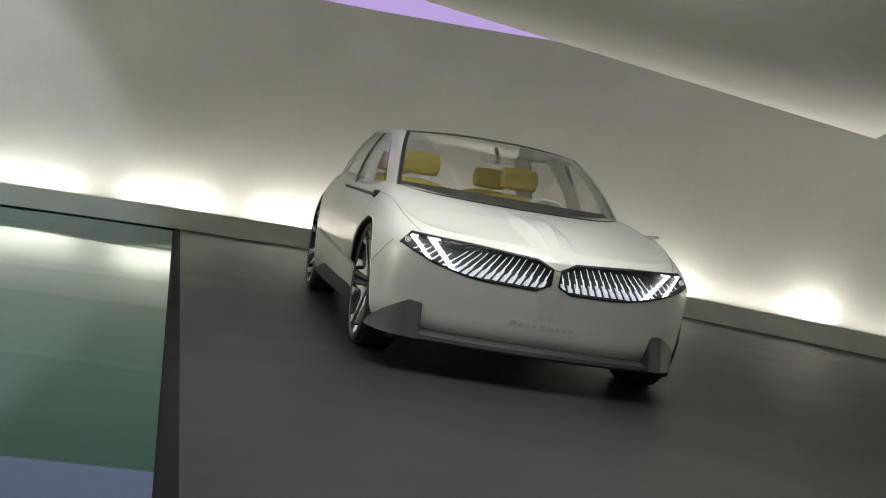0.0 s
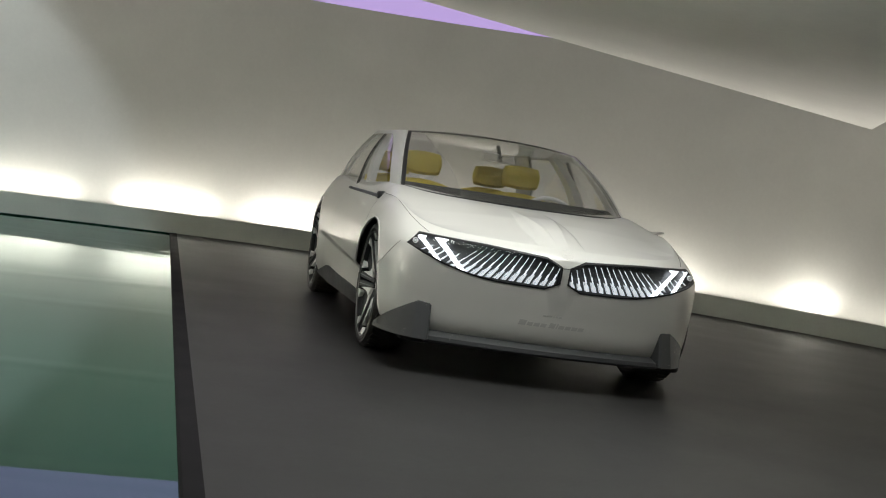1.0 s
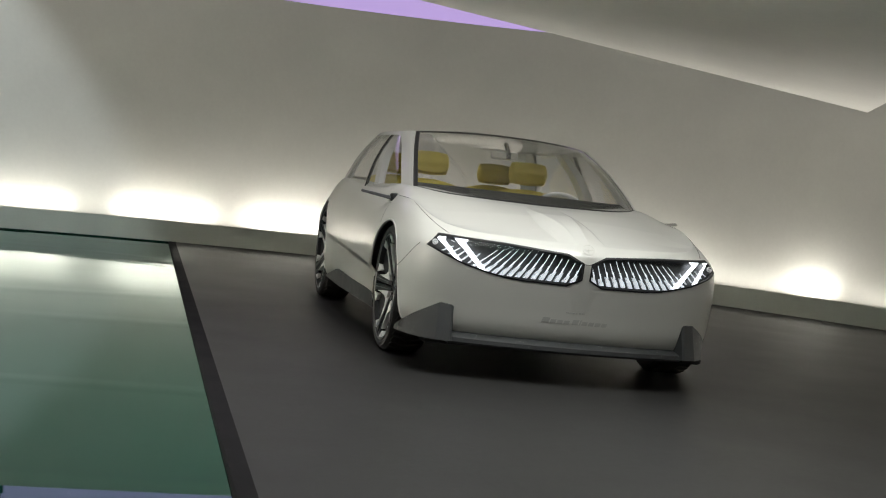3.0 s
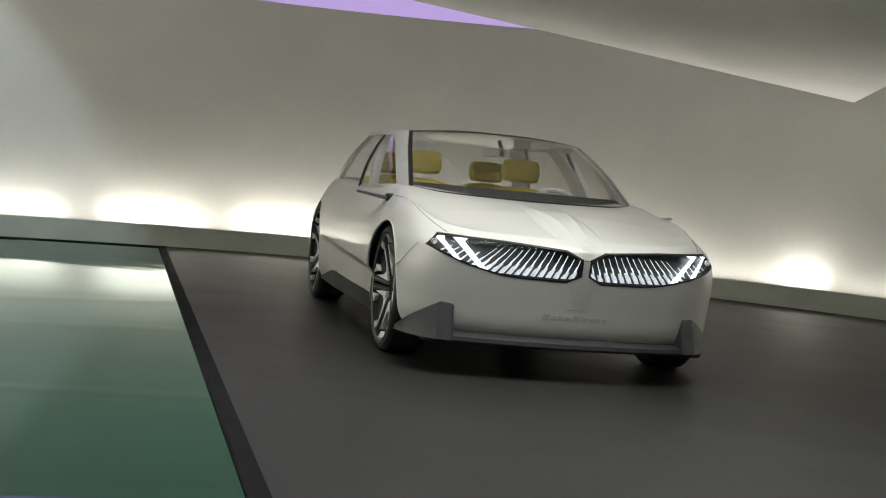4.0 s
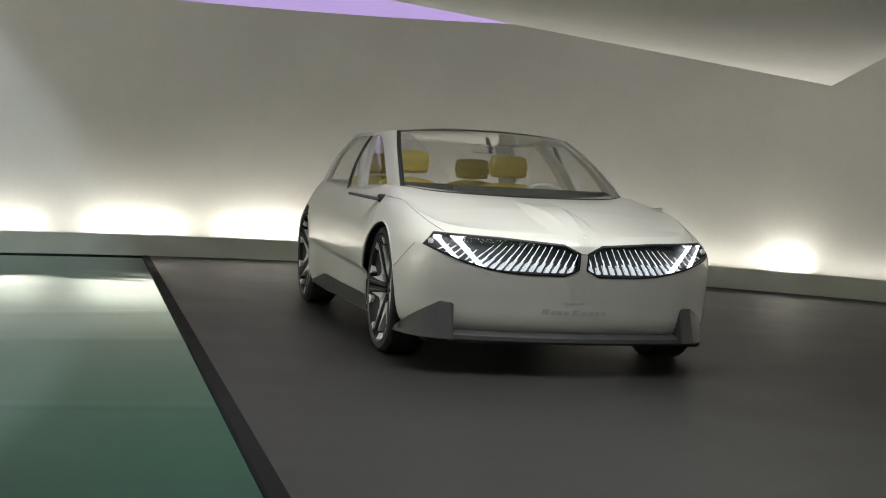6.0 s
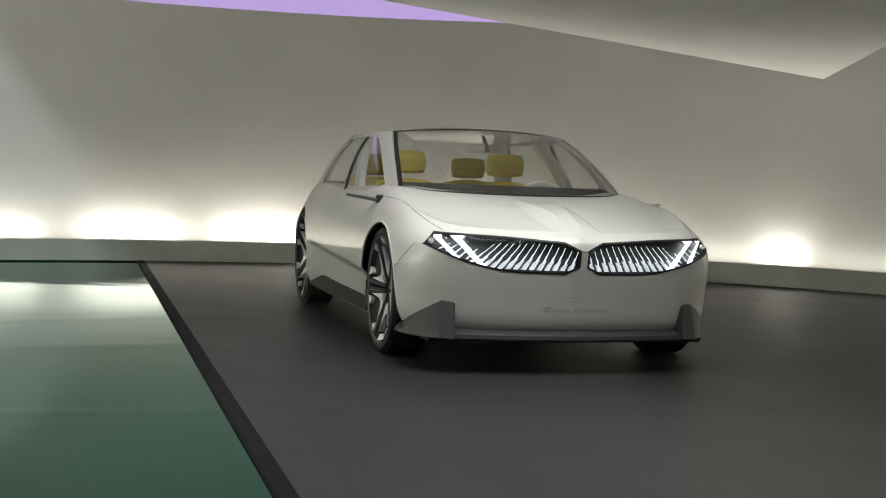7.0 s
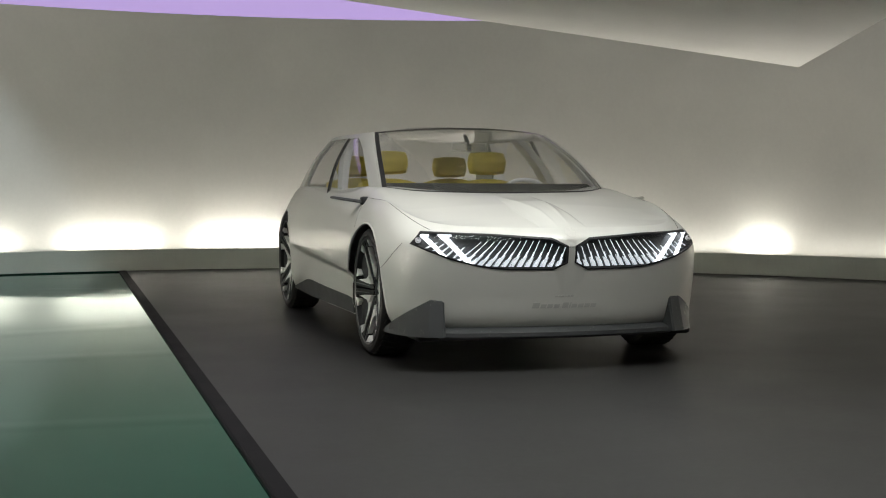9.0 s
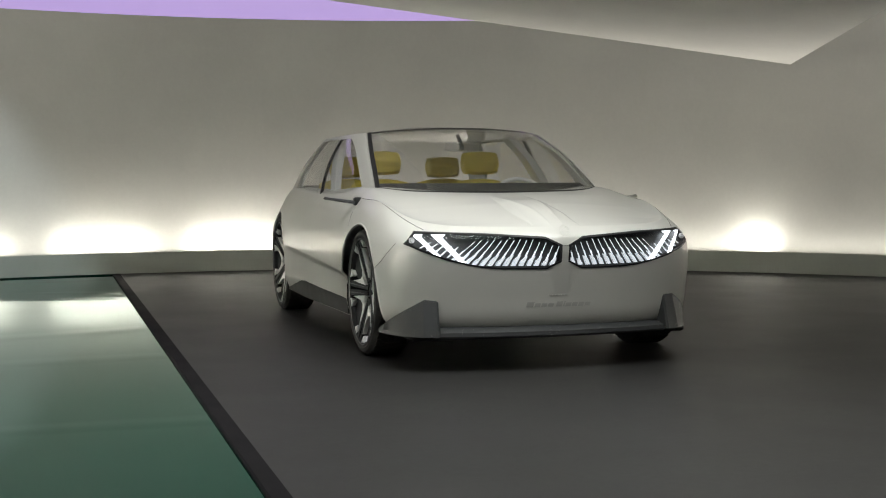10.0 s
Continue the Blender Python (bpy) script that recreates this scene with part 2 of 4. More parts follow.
def disc_part(name, left, mat, z, label):
    """One side of the round floor, cut at the stage's edge."""
    pts = []
    xe = EDGE - (.08 if left else 0)
    for i in range(241):
        x, y = ring_at(-180 + 1.5 * i, R_WALL + .1)
        if (x < xe) == left:
            pts.append((x, y))
    h = math.sqrt((R_WALL + .1) ** 2 - (xe - ROOM[0]) ** 2)
    ends = [(xe, ROOM[1] + h), (xe, ROOM[1] - h)]
    pts += ends
    c = (sum(p[0] for p in pts) / len(pts), sum(p[1] for p in pts) / len(pts))
    pts.sort(key=lambda p: math.atan2(p[1] - c[1], p[0] - c[0]))
    bm = bmesh.new()
    prism(bm, [(*p, z) for p in pts], [(*p, z - .12) for p in pts])
    return tagged(part(name, bm, mat), label, "", "", "structure")


disc_part("floor", False, "floor", 0, "dark brown-grey matt stage floor")
disc_part("floor_polished", True, "green", -.012, "polished deep green mirror-like floor beside the stage")
arc_band("trim_floor_edge", R_PLINTH - .05, R_PLINTH - .002, -.1, .002, -180, -6.3, "floor_edge", 160, "dark green glass edge of the polished floor along the plinth")
bm = bmesh.new()
prism(bm, [(EDGE - .08, -12, -.1), (EDGE - .08, -12, -.004), (EDGE - .07, -12, .003), (EDGE, -12, .003), (EDGE, -12, -.1)],
      [(EDGE - .08, 6.1, -.1), (EDGE - .08, 6.1, -.004), (EDGE - .07, 6.1, .003), (EDGE, 6.1, .003), (EDGE, 6.1, -.1)])
tagged(part("trim_stage_edge", bm, "trim"), "dark edging strip along the stage", "", "", "structure")

# the slanting ceiling panel: its low corner at the wall and its level direction
C0 = Vector((5.12, 3.47, 2.312))
LEVEL = Vector((-.41, -.912, 0)).normalized()
SIDE = Vector((-.912, .41, 0))


def on_panel(u, v):
    p = C0 + LEVEL * u + SIDE * v
    return Vector((p.x, p.y, C0.z + .096 * v))


bm = bmesh.new()
ring = [on_panel(u, v) for u, v in ((0, 0), (8.3, 0), (8.2, 1.1), (6.9, 2.15), (4.9, 3.7), (3.4, 4.9), (2.83, 5.06))]
prism(bm, ring, [p + Vector((0, 0, .03)) for p in ring])
tagged(part("ceiling", bm, "ceiling"), "pale slanting ceiling panel above the stage", "", "", "structure")
arc_band("wall_luminous", R_WALL + .5, R_WALL + .6, 2.6, 3.55, -15, 40, "purple", 160, "violet luminous band above the wall's top edge")
# ceiling never in view, added; its grey is raised for bounce and windscreen reflection
bm = bmesh.new()
ring = [(*ring_at(6 * i, R_WALL + .8), 4.6) for i in range(60)]
prism(bm, ring, [(p[0], p[1], 4.75) for p in ring])
tagged(part("ceiling_unseen", bm, "hall"), "grey ceiling out of view, added to bounce light", "", "", "structure")

# ---- the car ----
car = thing("concept_car", "pearl white concept car with slim lit front lamps", "car")
HUB_Y, HUB_Z, TYRE_R, ARCH_R = 1.42, .386, .386, .412


def spline(stops, t):
    """Smooth values between stops of (position, value...)."""
    s = np.array(stops, float)
    x, v = s[:, 0], s[:, 1:]
    d = np.gradient(v, x, axis=0)
    i = np.clip(np.searchsorted(x, t) - 1, 0, len(x) - 2)
    h = (x[i + 1] - x[i])
    u = ((t - x[i]) / h)[:, None]
    h = h[:, None]
    return (2 * u ** 3 - 3 * u ** 2 + 1) * v[i] + (u ** 3 - 2 * u ** 2 + u) * h * d[i] + (-2 * u ** 3 + 3 * u ** 2) * v[i + 1] + (u ** 3 - u ** 2) * h * d[i + 1]


# the body's side section, from the sill up to the belt: position, half width, nose, tail, height at the nose, height along the side, squareness
SECTION = [
    (0.00, .935, -2.265, 2.20, .190, .190, 9.0),
    (0.14, .973, -2.318, 2.27, .270, .290, 9.5),
    (0.34, .983, -2.348, 2.30, .430, .480, 10.0),
    (0.56, .982, -2.372, 2.31, .610, .650, 10.0),
    (0.76, .958, -2.378, 2.29, .718, .790, 9.5),
    (0.90, .914, -2.345, 2.24, .768, .900, 8.5),
    (1.00, .872, -2.270, 2.18, .796, .962, 7.5),
]


def belt_z(y):
    """The height of the belt line along the doors: it falls towards the front."""
    return .962 + .018 * ease(.2, 1.3, y) - .048 * ease(.5, -.95, y)


def hood_z(x, y):
    """The height of the bonnet and of the deck behind it."""
    c = np.interp(y, [-2.45, -2.37, -2.2, -2.0, -1.7, -1.4, -1.1, -.8, 0, 2.3], [.74, .768, .815, .862, .925, .970, 1.002, 1.02, 1.0, .98])
    fall = np.interp(y, [-2.4, -2.0, -1.2, -.6, 2.3], [.015, .075, .055, .055, .05])
    z = c - fall * np.abs(x / .86) ** 2.6
    z = z + .062 * np.abs(x / .8) ** 2 * ease(-1.80, -1.08, y) * (1 - ease(.78, .94, np.abs(x)))
    fl = ease(-1.35, -2.05, y)
    w0 = .036 + .065 * ease(-2.3, -1.5, y)
    t = np.clip((np.abs(x) - w0) / (.02 + .085 * fl), 0, 1)
    z = z + .044 * fl * (1 - t - .12 * np.sin(math.tau * t) / math.tau * 2)
    return z


def outline(theta, a, nose, tail, n, bow=.16, y0=0.0):
    """The plan of the body at one level, from the nose's middle (0) past the side (pi/2) to the tail's middle (pi)."""
    s, c = np.abs(np.sin(theta)), np.abs(np.cos(theta))
    x = a * s ** (2 / n)
    front = theta < np.pi / 2
    y = np.where(front, y0 - (y0 - nose) * c ** (2 / n), y0 + (tail - y0) * c ** (2 / n))
    return x, y + np.where(front, bow * x * x * (np.abs(y - y0) / abs(nose - y0)) ** 2, 0)


def even_theta(n_pts, a=.95, nose=-2.37, tail=2.29, n=9.0):
    """Angles that give even steps along the plan."""
    th = np.concatenate([np.geomspace(1e-9, .2, 4000), np.linspace(.2, np.pi / 2 - .2, 4000)[1:], np.pi / 2 - np.geomspace(.2, 1e-9, 4000)[1:]])
    th = np.concatenate([[0], th, [np.pi / 2]])
    th = np.concatenate([th, np.pi - th[::-1][1:]])
    x, y = outline(th, a, nose, tail, n)
    dense = np.where(y[1:] < -1.9, 2.6, 1.0)
    L = np.concatenate([[0], np.cumsum(np.hypot(np.diff(x), np.diff(y)) * dense)])
    return np.interp(np.linspace(0, L[-1], n_pts), L, th)


NU, NV, ND = 560, 130, 120
theta = even_theta(NU)
sec = spline(SECTION, np.linspace(0, 1, NV))
P = np.zeros((NV + ND, NU, 3))
for k in range(NV):
    a, nose, tail, zf, zs, n = sec[k]
    x, y = outline(theta, a, nose, tail, n)
    w = ease(-2.42, -1.35, y)
    z = zf + (zs - zf) * w
    v = k / (NV - 1)
    z = z + (belt_z(y) - .962) * ease(.45, 1.0, v) * (1 - ease(-.85, -1.75, y))
    # the doors are drawn in below a crease that falls towards the front wheel
    crease = .485 + .036 * (y + 1.09)
    back = 1 - ease(.4, 1.05, y)
    x = x - back * ease(-1.15, -.1, y) * (.008 + .004 * np.exp(-((z - .72) / .14) ** 2))
    x = x - (1 - ease(.75, 1.05, y)) * (1 - ease(-1.36, -1.5, y)) * (.014 + .026 * ease(-.1, -.95, y)) * ease(0, .05, crease - z)
    x = x + back * .014 * ease(-1.30, -.9, y) * ease(.40, .20, z)
    x = x + .45 * (.962 - belt_z(y)) * ease(.45, 1.0, v) * (1 - ease(-.85, -1.75, y)) * (1 - ease(.1, .6, y))
    for hy in (-HUB_Y, HUB_Y):
        d = np.hypot(y - hy, z - HUB_Z)
        x = x + .003 * np.exp(-((d - ARCH_R) / .10) ** 2)
    x = x * (1 - .07 * ease(.9, 2.1, y) * ease(.55, .95, z)) * (1 - .045 * ease(1.45, 2.0, y))
    # the spine between the lamps runs out downwards between two slanting facets
    k_ = ease(.38, .66, z)
    y = y - np.where(theta < np.pi / 2, .009 * k_ * (1 - np.clip((x - .036) / (.004 + .070 * k_), 0, 1)), 0)
    P[k] = np.stack([x, y, z], 1)
rim = P[NV - 1]
top_gap = rim[:, 2] - hood_z(rim[:, 0], rim[:, 1])
for k in range(1, ND + 1):
    s = (k / ND) ** 1.15
    x, y = rim[:, 0] * (1 - s), .3 + (rim[:, 1] - .3) * (1 - s)
    P[NV - 1 + k] = np.stack([x, y, hood_z(x, y) + top_gap * np.exp(-s * 14)], 1)


FRONT = [(P[k][P[k][:, 1] < -1.88]) for k in range(NV + 12)]


def nose_y(x, z):
    """The nose's y at half width x and height z."""
    ys = np.array([np.interp(abs(x), r[:, 0], r[:, 1]) for r in FRONT])
    zs = np.array([np.interp(abs(x), r[:, 0], r[:, 2]) for r in FRONT])
    return float(np.interp(z, np.maximum.accumulate(zs), ys))


# greenhouse: foot and roof outlines
FOOT = dict(a=.862, nose=-1.27, tail=2.10, n=6.0, bow=0, y0=.4)
ROOF = dict(a=.700, nose=-.43, tail=1.62, n=4.8, bow=0, y0=.4)


def foot(th):
    x, y = outline(th, **FOOT)
    x = x * (1 - .05 * ease(.5, 1.9, y))
    z = belt_z(y)
    return np.stack([x, y, z + (hood_z(x, y) - z) * ease(-.96, -1.14, y) - .004], -1)


def roof_edge(th):
    x, y = outline(th, **ROOF)
    x = x * (1 - .10 * ease(.3, 1.5, y))
    return np.stack([x, y, 1.388 + .045 * (1 - (x / .700) ** 2) - .03 * ease(.5, 1.6, y)], -1)


def house(th0, th1, v, out=0.0):
    """Points on the greenhouse: th0 at the foot, th1 at the roof, v the way up, out metres outwards."""
    a, b = foot(th0), roof_edge(th1)
    p = a + (b - a) * v[..., None]
    bulge = .042 * np.sin(np.pi * v)
    d = p[..., :2] - np.array([0, .4])
    d = d / np.linalg.norm(d, axis=-1, keepdims=True)
    p[..., :2] += d * (bulge[..., None] * .6 + out)
    p[..., 2] += bulge * .45
    return p


def foot_theta(x=None, y=None):
    """The angle at which the foot outline reaches x on its front or y on its side."""
    th = np.linspace(1e-4, np.pi - 1e-4, 20001)
    px_, py_ = outline(th, **FOOT)
    if x is not None:
        th, px_ = th[th < np.pi / 2], px_[th < np.pi / 2]
        return th[np.argmin(np.abs(px_ - x))]
    return th[np.argmin(np.abs(py_ - y))]


def roof_theta(x=None, y=None):
    th = np.linspace(1e-4, np.pi - 1e-4, 20001)
    px_, py_ = outline(th, **ROOF)
    if x is not None:
        th, px_ = th[th < np.pi / 2], px_[th < np.pi / 2]
        return th[np.argmin(np.abs(px_ - x))]
    return th[np.argmin(np.abs(py_ - y))]


def house_patch(name, f0, f1, r0, r1, v0, v1, mat, label="", sides=(1, -1), out=0.0, nu=26, nv=22, thick=.006, full=False):
    """A panel of the greenhouse between two lines that run from foot to roof."""
    made = []
    for sgn in sides:
        u = np.linspace(-1, 1, nu * 2) if full else np.linspace(0, 1, nu)
        def angle(e0, e1):
            return np.sign(u) * (e0 + (e1 - e0) * np.abs(u)) if full else e0 + (e1 - e0) * u
        fa, ra = angle(f0, f1), angle(r0, r1)
        v = np.linspace(v0, v1, nv)
        F, V = np.meshgrid(fa, v)
        Rr, _ = np.meshgrid(ra, v)
        mirror = np.where(F < 0, -1, 1) * sgn
        outer = house(np.abs(F), np.abs(Rr), V, out)
        inner = house(np.abs(F), np.abs(Rr), V, out - thick)
        outer[..., 0] *= mirror
        inner[..., 0] *= mirror
        n_, m_ = outer.shape[:2]
        verts = np.concatenate([outer.reshape(-1, 3), inner.reshape(-1, 3)])
        f = grid_faces(n_, m_)
        k = n_ * m_
        faces = f + [tuple(i + k for i in q[::-1]) for q in f]
        edge = [j for j in range(m_)] + [i * m_ + m_ - 1 for i in range(1, n_)] + [(n_ - 1) * m_ + j for j in range(m_ - 2, -1, -1)] + [i * m_ for i in range(n_ - 2, 0, -1)]
        for i, e in enumerate(edge):
            g = edge[(i + 1) % len(edge)]
            faces.append((g, e, e + k, g + k))
        bm = bmesh.new()
        vs = [bm.verts.new(p) for p in verts]
        for q in faces:
            bm.faces.new([vs[i] for i in q])
        made.append(part(name, bm, mat, car, label, smooth=40))
    return made


# --- the painted shell, split into its panels ---
verts, faces = [], []
half = NV + ND
for sgn in (1, -1):
    base = len(verts)
    verts += [(sgn * p[0], p[1], p[2]) for p in P.reshape(-1, 3)]
    f = grid_faces(half, NU)
    faces += [tuple(base + i for i in (q if sgn > 0 else q[::-1])) for q in f]
verts = np.array(verts)
faces = np.array(faces)
LAMP = [(.872, .716), (.815, .781), (.46, .770), (.115, .748), (.026, .704), (.026, .614), (.106, .575), (.36, .578), (.46, .586), (.55, .602), (.68, .634), (.80, .680)]


def inside(poly, x, z):
    hit = np.zeros(np.shape(x), bool)
    for (x0, z0), (x1, z1) in zip(poly, poly[1:] + poly[:1]):
        hit ^= ((z0 > z) != (z1 > z)) & (x < (x1 - x0) * (z - z0) / (z1 - z0 + 1e-12) + x0)
    return hit


def grown(poly, d):
    """The polygon moved outwards by d (inwards when negative)."""
    out = []
    n = len(poly)
    for i in range(n):
        p, a, b = Vector(poly[i]), Vector(poly[i - 1]), Vector(poly[(i + 1) % n])
        e, g = (p - a).normalized(), (b - p).normalized()
        n1, n2 = Vector((e.y, -e.x)), Vector((g.y, -g.x))
        m = (n1 + n2).normalized()
        out.append(tuple(p - m * d / max(.35, m.dot(n1))))
    return out


def arch_d(y, z, hy):
    """The distance from a wheel's middle, with the front arch drawn out towards the nose."""
    dy = np.asarray(y) - hy
    return np.hypot(np.where((dy < 0) & (hy < 0), dy * ARCH_R / .47, dy), np.asarray(z) - HUB_Z)


mid = verts[faces].mean(1)
ax, ay, az = np.abs(mid[:, 0]), mid[:, 1], mid[:, 2]
keep = np.ones(len(faces), bool)
for hy in (-HUB_Y, HUB_Y):
    keep &= ~((arch_d(ay, az, hy) < ARCH_R) & (ax > .55))
    keep &= ~((np.abs(ay - hy) < ARCH_R) & (az < HUB_Z) & (ax > .55))


def arch_front(z):
    """The front edge of the front wheel arch, which runs forward towards the ground."""
    return -1.843 - (.565 - z) * .29


keep &= ~((ay < -HUB_Y) & (ay > arch_front(az)) & (az < .565) & (ax > .55))
keep &= ~(inside(LAMP, ax, az) & (ay < -1.9))
fx = np.abs(mid[:, 0]) / (FOOT["a"] - .05)
fy = np.where(ay < .4, (.4 - ay) / (.4 - FOOT["nose"] - .07), (ay - .4) / (FOOT["tail"] - .47))
keep &= ~((fx ** 4.6 + np.abs(fy) ** 4.6 < 1) & (az > .9))
# snap the edges of the wheel arches to their circle
used = np.zeros(len(verts), int)
np.add.at(used, faces[keep].ravel(), 1)
lost = np.zeros(len(verts), int)
np.add.at(lost, faces[~keep].ravel(), 1)
rimv = (used > 0) & (lost > 0)
for hy in (-HUB_Y, HUB_Y):
    d = arch_d(verts[:, 1], verts[:, 2], hy)
    s = rimv & (np.abs(d - ARCH_R) < .03) & (verts[:, 2] > np.where(verts[:, 1] < -HUB_Y, .56, HUB_Z)) & (np.abs(verts[:, 0]) > .55)
    verts[s, 1] = hy + (verts[s, 1] - hy) * ARCH_R / d[s]
    verts[s, 2] = HUB_Z + (verts[s, 2] - HUB_Z) * ARCH_R / d[s]
    for sg in (1, -1):
        s = rimv & (verts[:, 2] <= HUB_Z) & (np.abs(verts[:, 1] - hy - sg * ARCH_R) < .03) & (np.abs(verts[:, 0]) > .55)
        verts[s, 1] = hy + sg * ARCH_R
s = rimv & (verts[:, 2] < .56) & (np.abs(verts[:, 1] - arch_front(verts[:, 2])) < .02) & (np.abs(verts[:, 0]) > .55)
verts[s, 1] = arch_front(verts[s, 2])
# and those of the lamp openings to their outline
for i in np.nonzero(rimv & (verts[:, 1] < -1.9) & (verts[:, 2] > .5))[0]:
    q = Vector((abs(verts[i, 0]), verts[i, 2]))
    best = None
    for a, b in zip(LAMP, LAMP[1:] + LAMP[:1]):
        a, b = Vector(a), Vector(b)
        t = min(1, max(0, (q - a).dot(b - a) / (b - a).length_squared))
        c = a + (b - a) * t
        if best is None or (q - c).length < (q - best).length:
            best = c
    if (q - best).length < .012:
        verts[i] = (math.copysign(best.x, verts[i, 0]), nose_y(best.x, best.y), best.y)
tri = verts[faces]
fn = np.cross(tri[:, 2] - tri[:, 0], tri[:, 3] - tri[:, 1])
vn = np.zeros_like(verts)
for c in range(4):
    np.add.at(vn, faces[:, c], fn)
# the two halves meet on the middle line and at the bonnet's rim: share normals there
key = np.round(verts, 5)
_, inv = np.unique(key, axis=0, return_inverse=True)
inv = inv.ravel()
tot = np.zeros((inv.max() + 1, 3))
np.add.at(tot, inv, vn)
vn = tot[inv]
vn /= np.linalg.norm(vn, axis=1, keepdims=True) + 1e-12

side_seam = np.interp(az, [.50, .716], [-1.80, -2.09])        # bumper to wing
hood_seam_x = np.interp(ay, [-2.30, -2.15, -1.9, -1.5, -1.05], [.70, .76, .82, .845, .86])
is_hood = (ay < .2) & (az > .74) & (ax < hood_seam_x) & ~((ay < -2.2) & (az < .745))
is_bumper = ~is_hood & (ay < side_seam) & (az < .80)
is_door = ~is_hood & ~is_bumper & (ay > -1.0) & (ay < .95)
region = np.where(is_hood, 0, np.where(is_bumper, 1, np.where(is_door, 3, np.where(ay < 0, 2, 4))))
right = mid[:, 0] > 0


def panel(name, mask, label=""):
    f = faces[mask & keep]
    idx, back = np.unique(f, return_inverse=True)
    return mesh_ob(name, verts[idx], back.reshape(f.shape), "paint", car, label, True, vn[idx])


panel("bonnet", region == 0)
panel("front_bumper", region == 1)
for s in (right, ~right):
    panel("front_wing", (region == 2) & s)
    panel("door_panel", (region == 3) & s)
panel("rear_body", region == 4)


def resample(poly, step=.02, closed=True):
    out = []
    pts = poly + poly[:1] if closed else poly
    for a, b in zip(pts, pts[1:]):
        k = max(1, int(math.hypot(b[0] - a[0], b[1] - a[1]) / step))
        out += [(a[0] + (b[0] - a[0]) * i / k, a[1] + (b[1] - a[1]) * i / k) for i in range(k)]
    return out if closed else out + [poly[-1]]


# --- greenhouse ---
WF, WR = foot_theta(x=.768), roof_theta(x=.626)
GF, GR = foot_theta(x=.748), roof_theta(x=.606)
AF, AR = foot_theta(y=-.98), roof_theta(y=-.16)
BF0, BF1, BR0, BR1 = foot_theta(y=.20), foot_theta(y=.228), roof_theta(y=.125), roof_theta(y=.15)
CF, CR = foot_theta(y=1.33), roof_theta(y=.98)
house_patch("windscreen", 0, GF, 0, GR, .028, .965, "glass", "clear raked windscreen", (1,), .001, full=True, nu=40, nv=40)[0].visible_shadow = False
house_patch("windscreen_border", GF, WF, GR, WR, 0, 1, "black", "black windscreen edge band", nu=8, nv=40)
house_patch("cowl_band", 0, GF, 0, GR, 0, .028, "black", "", (1,), full=True, nu=40, nv=4)
house_patch("header_band", 0, GF, 0, GR, .965, 1.0, "gloss_black", "", (1,), full=True, nu=40, nv=4)
house_patch("front_pillar", WF, AF, WR, AR, 0, 1, "paint", "", out=.022, nu=18, nv=40, thick=.04)
for p_ in house_patch("side_window", AF + .01, BF0, AR + .01, BR0, .02, .93, "side_glass", "tinted front side window", out=-.002, nu=24, nv=24):
    p_.visible_shadow = False
for p_ in house_patch("rear_side_window", BF1, CF, BR1, CR, .02, .93, "side_glass", "tinted rear side window", out=-.002, nu=24, nv=24):
    p_.visible_shadow = False
house_patch("centre_pillar", BF0, BF1, BR0, BR1, .02, .93, "black", "black centre pillar", nu=6, nv=24, thick=.02)
house_patch("belt_trim", AF, CF, AR, CR, 0, .02, "gap", "", nu=40, nv=3)
house_patch("roof_rail", AF, CF, AR, CR, .93, 1, "paint", "", nu=40, nv=6, thick=.03)
DF, DR = np.pi - foot_theta(x=.835), np.pi - roof_theta(x=.668)
house_patch("rear_pillar", CF, DF, CR, DR, 0, 1, "paint", "", nu=40, nv=30, thick=.03)
for p_ in house_patch("rear_window", DF, np.pi - .0001, DR, np.pi - .0001, .08, .96, "rear_glass", "tinted rear window", nu=30, nv=20):
    p_.visible_shadow = False
house_patch("rear_pillar_lining", CF, DF, CR, DR, .02, .96, "pale", "pale rear pillar lining", out=-.045, nu=24, nv=16, thick=.01)
house_patch("rear_sill", DF, np.pi - .0001, DR, np.pi - .0001, 0, .08, "paint", "", nu=30, nv=4)

# roof skin
th_r = np.linspace(0, np.pi, 120)
edge_r = roof_edge(th_r)
rv, nrow = [], 24
for i in range(nrow):
    s = i / (nrow - 1)
    q = edge_r.copy()
    q[:, 0] *= (1 - s)
    q[:, 1] = .55 + (q[:, 1] - .55) * (1 - s)
    q[:, 2] = edge_r[:, 2] * (1 - s) ** 2 + (1.46 - .03 * (q[:, 1] - .3) ** 2 - .045 * (q[:, 0] / .700) ** 2) * (1 - (1 - s) ** 2)
    rv.append(q)
rv = np.array(rv)
bm = bmesh.new()
for sgn in (1, -1):
    vs = [bm.verts.new((sgn * p[0], p[1], p[2])) for p in rv.reshape(-1, 3)]
    for q in grid_faces(nrow, 120):
        try:
            bm.faces.new([vs[i] for i in q])
        except ValueError:
            pass
bmesh.ops.remove_doubles(bm, verts=bm.verts, dist=1e-4)
low = bmesh.ops.duplicate(bm, geom=bm.faces[:])
for v in [g for g in low["geom"] if isinstance(g, bmesh.types.BMVert)]:
    v.co.z -= .02
part("roof", bm, "roof_glass", car, "dark glossy glass roof", smooth=40).visible_shadow = False

# --- wheels ---


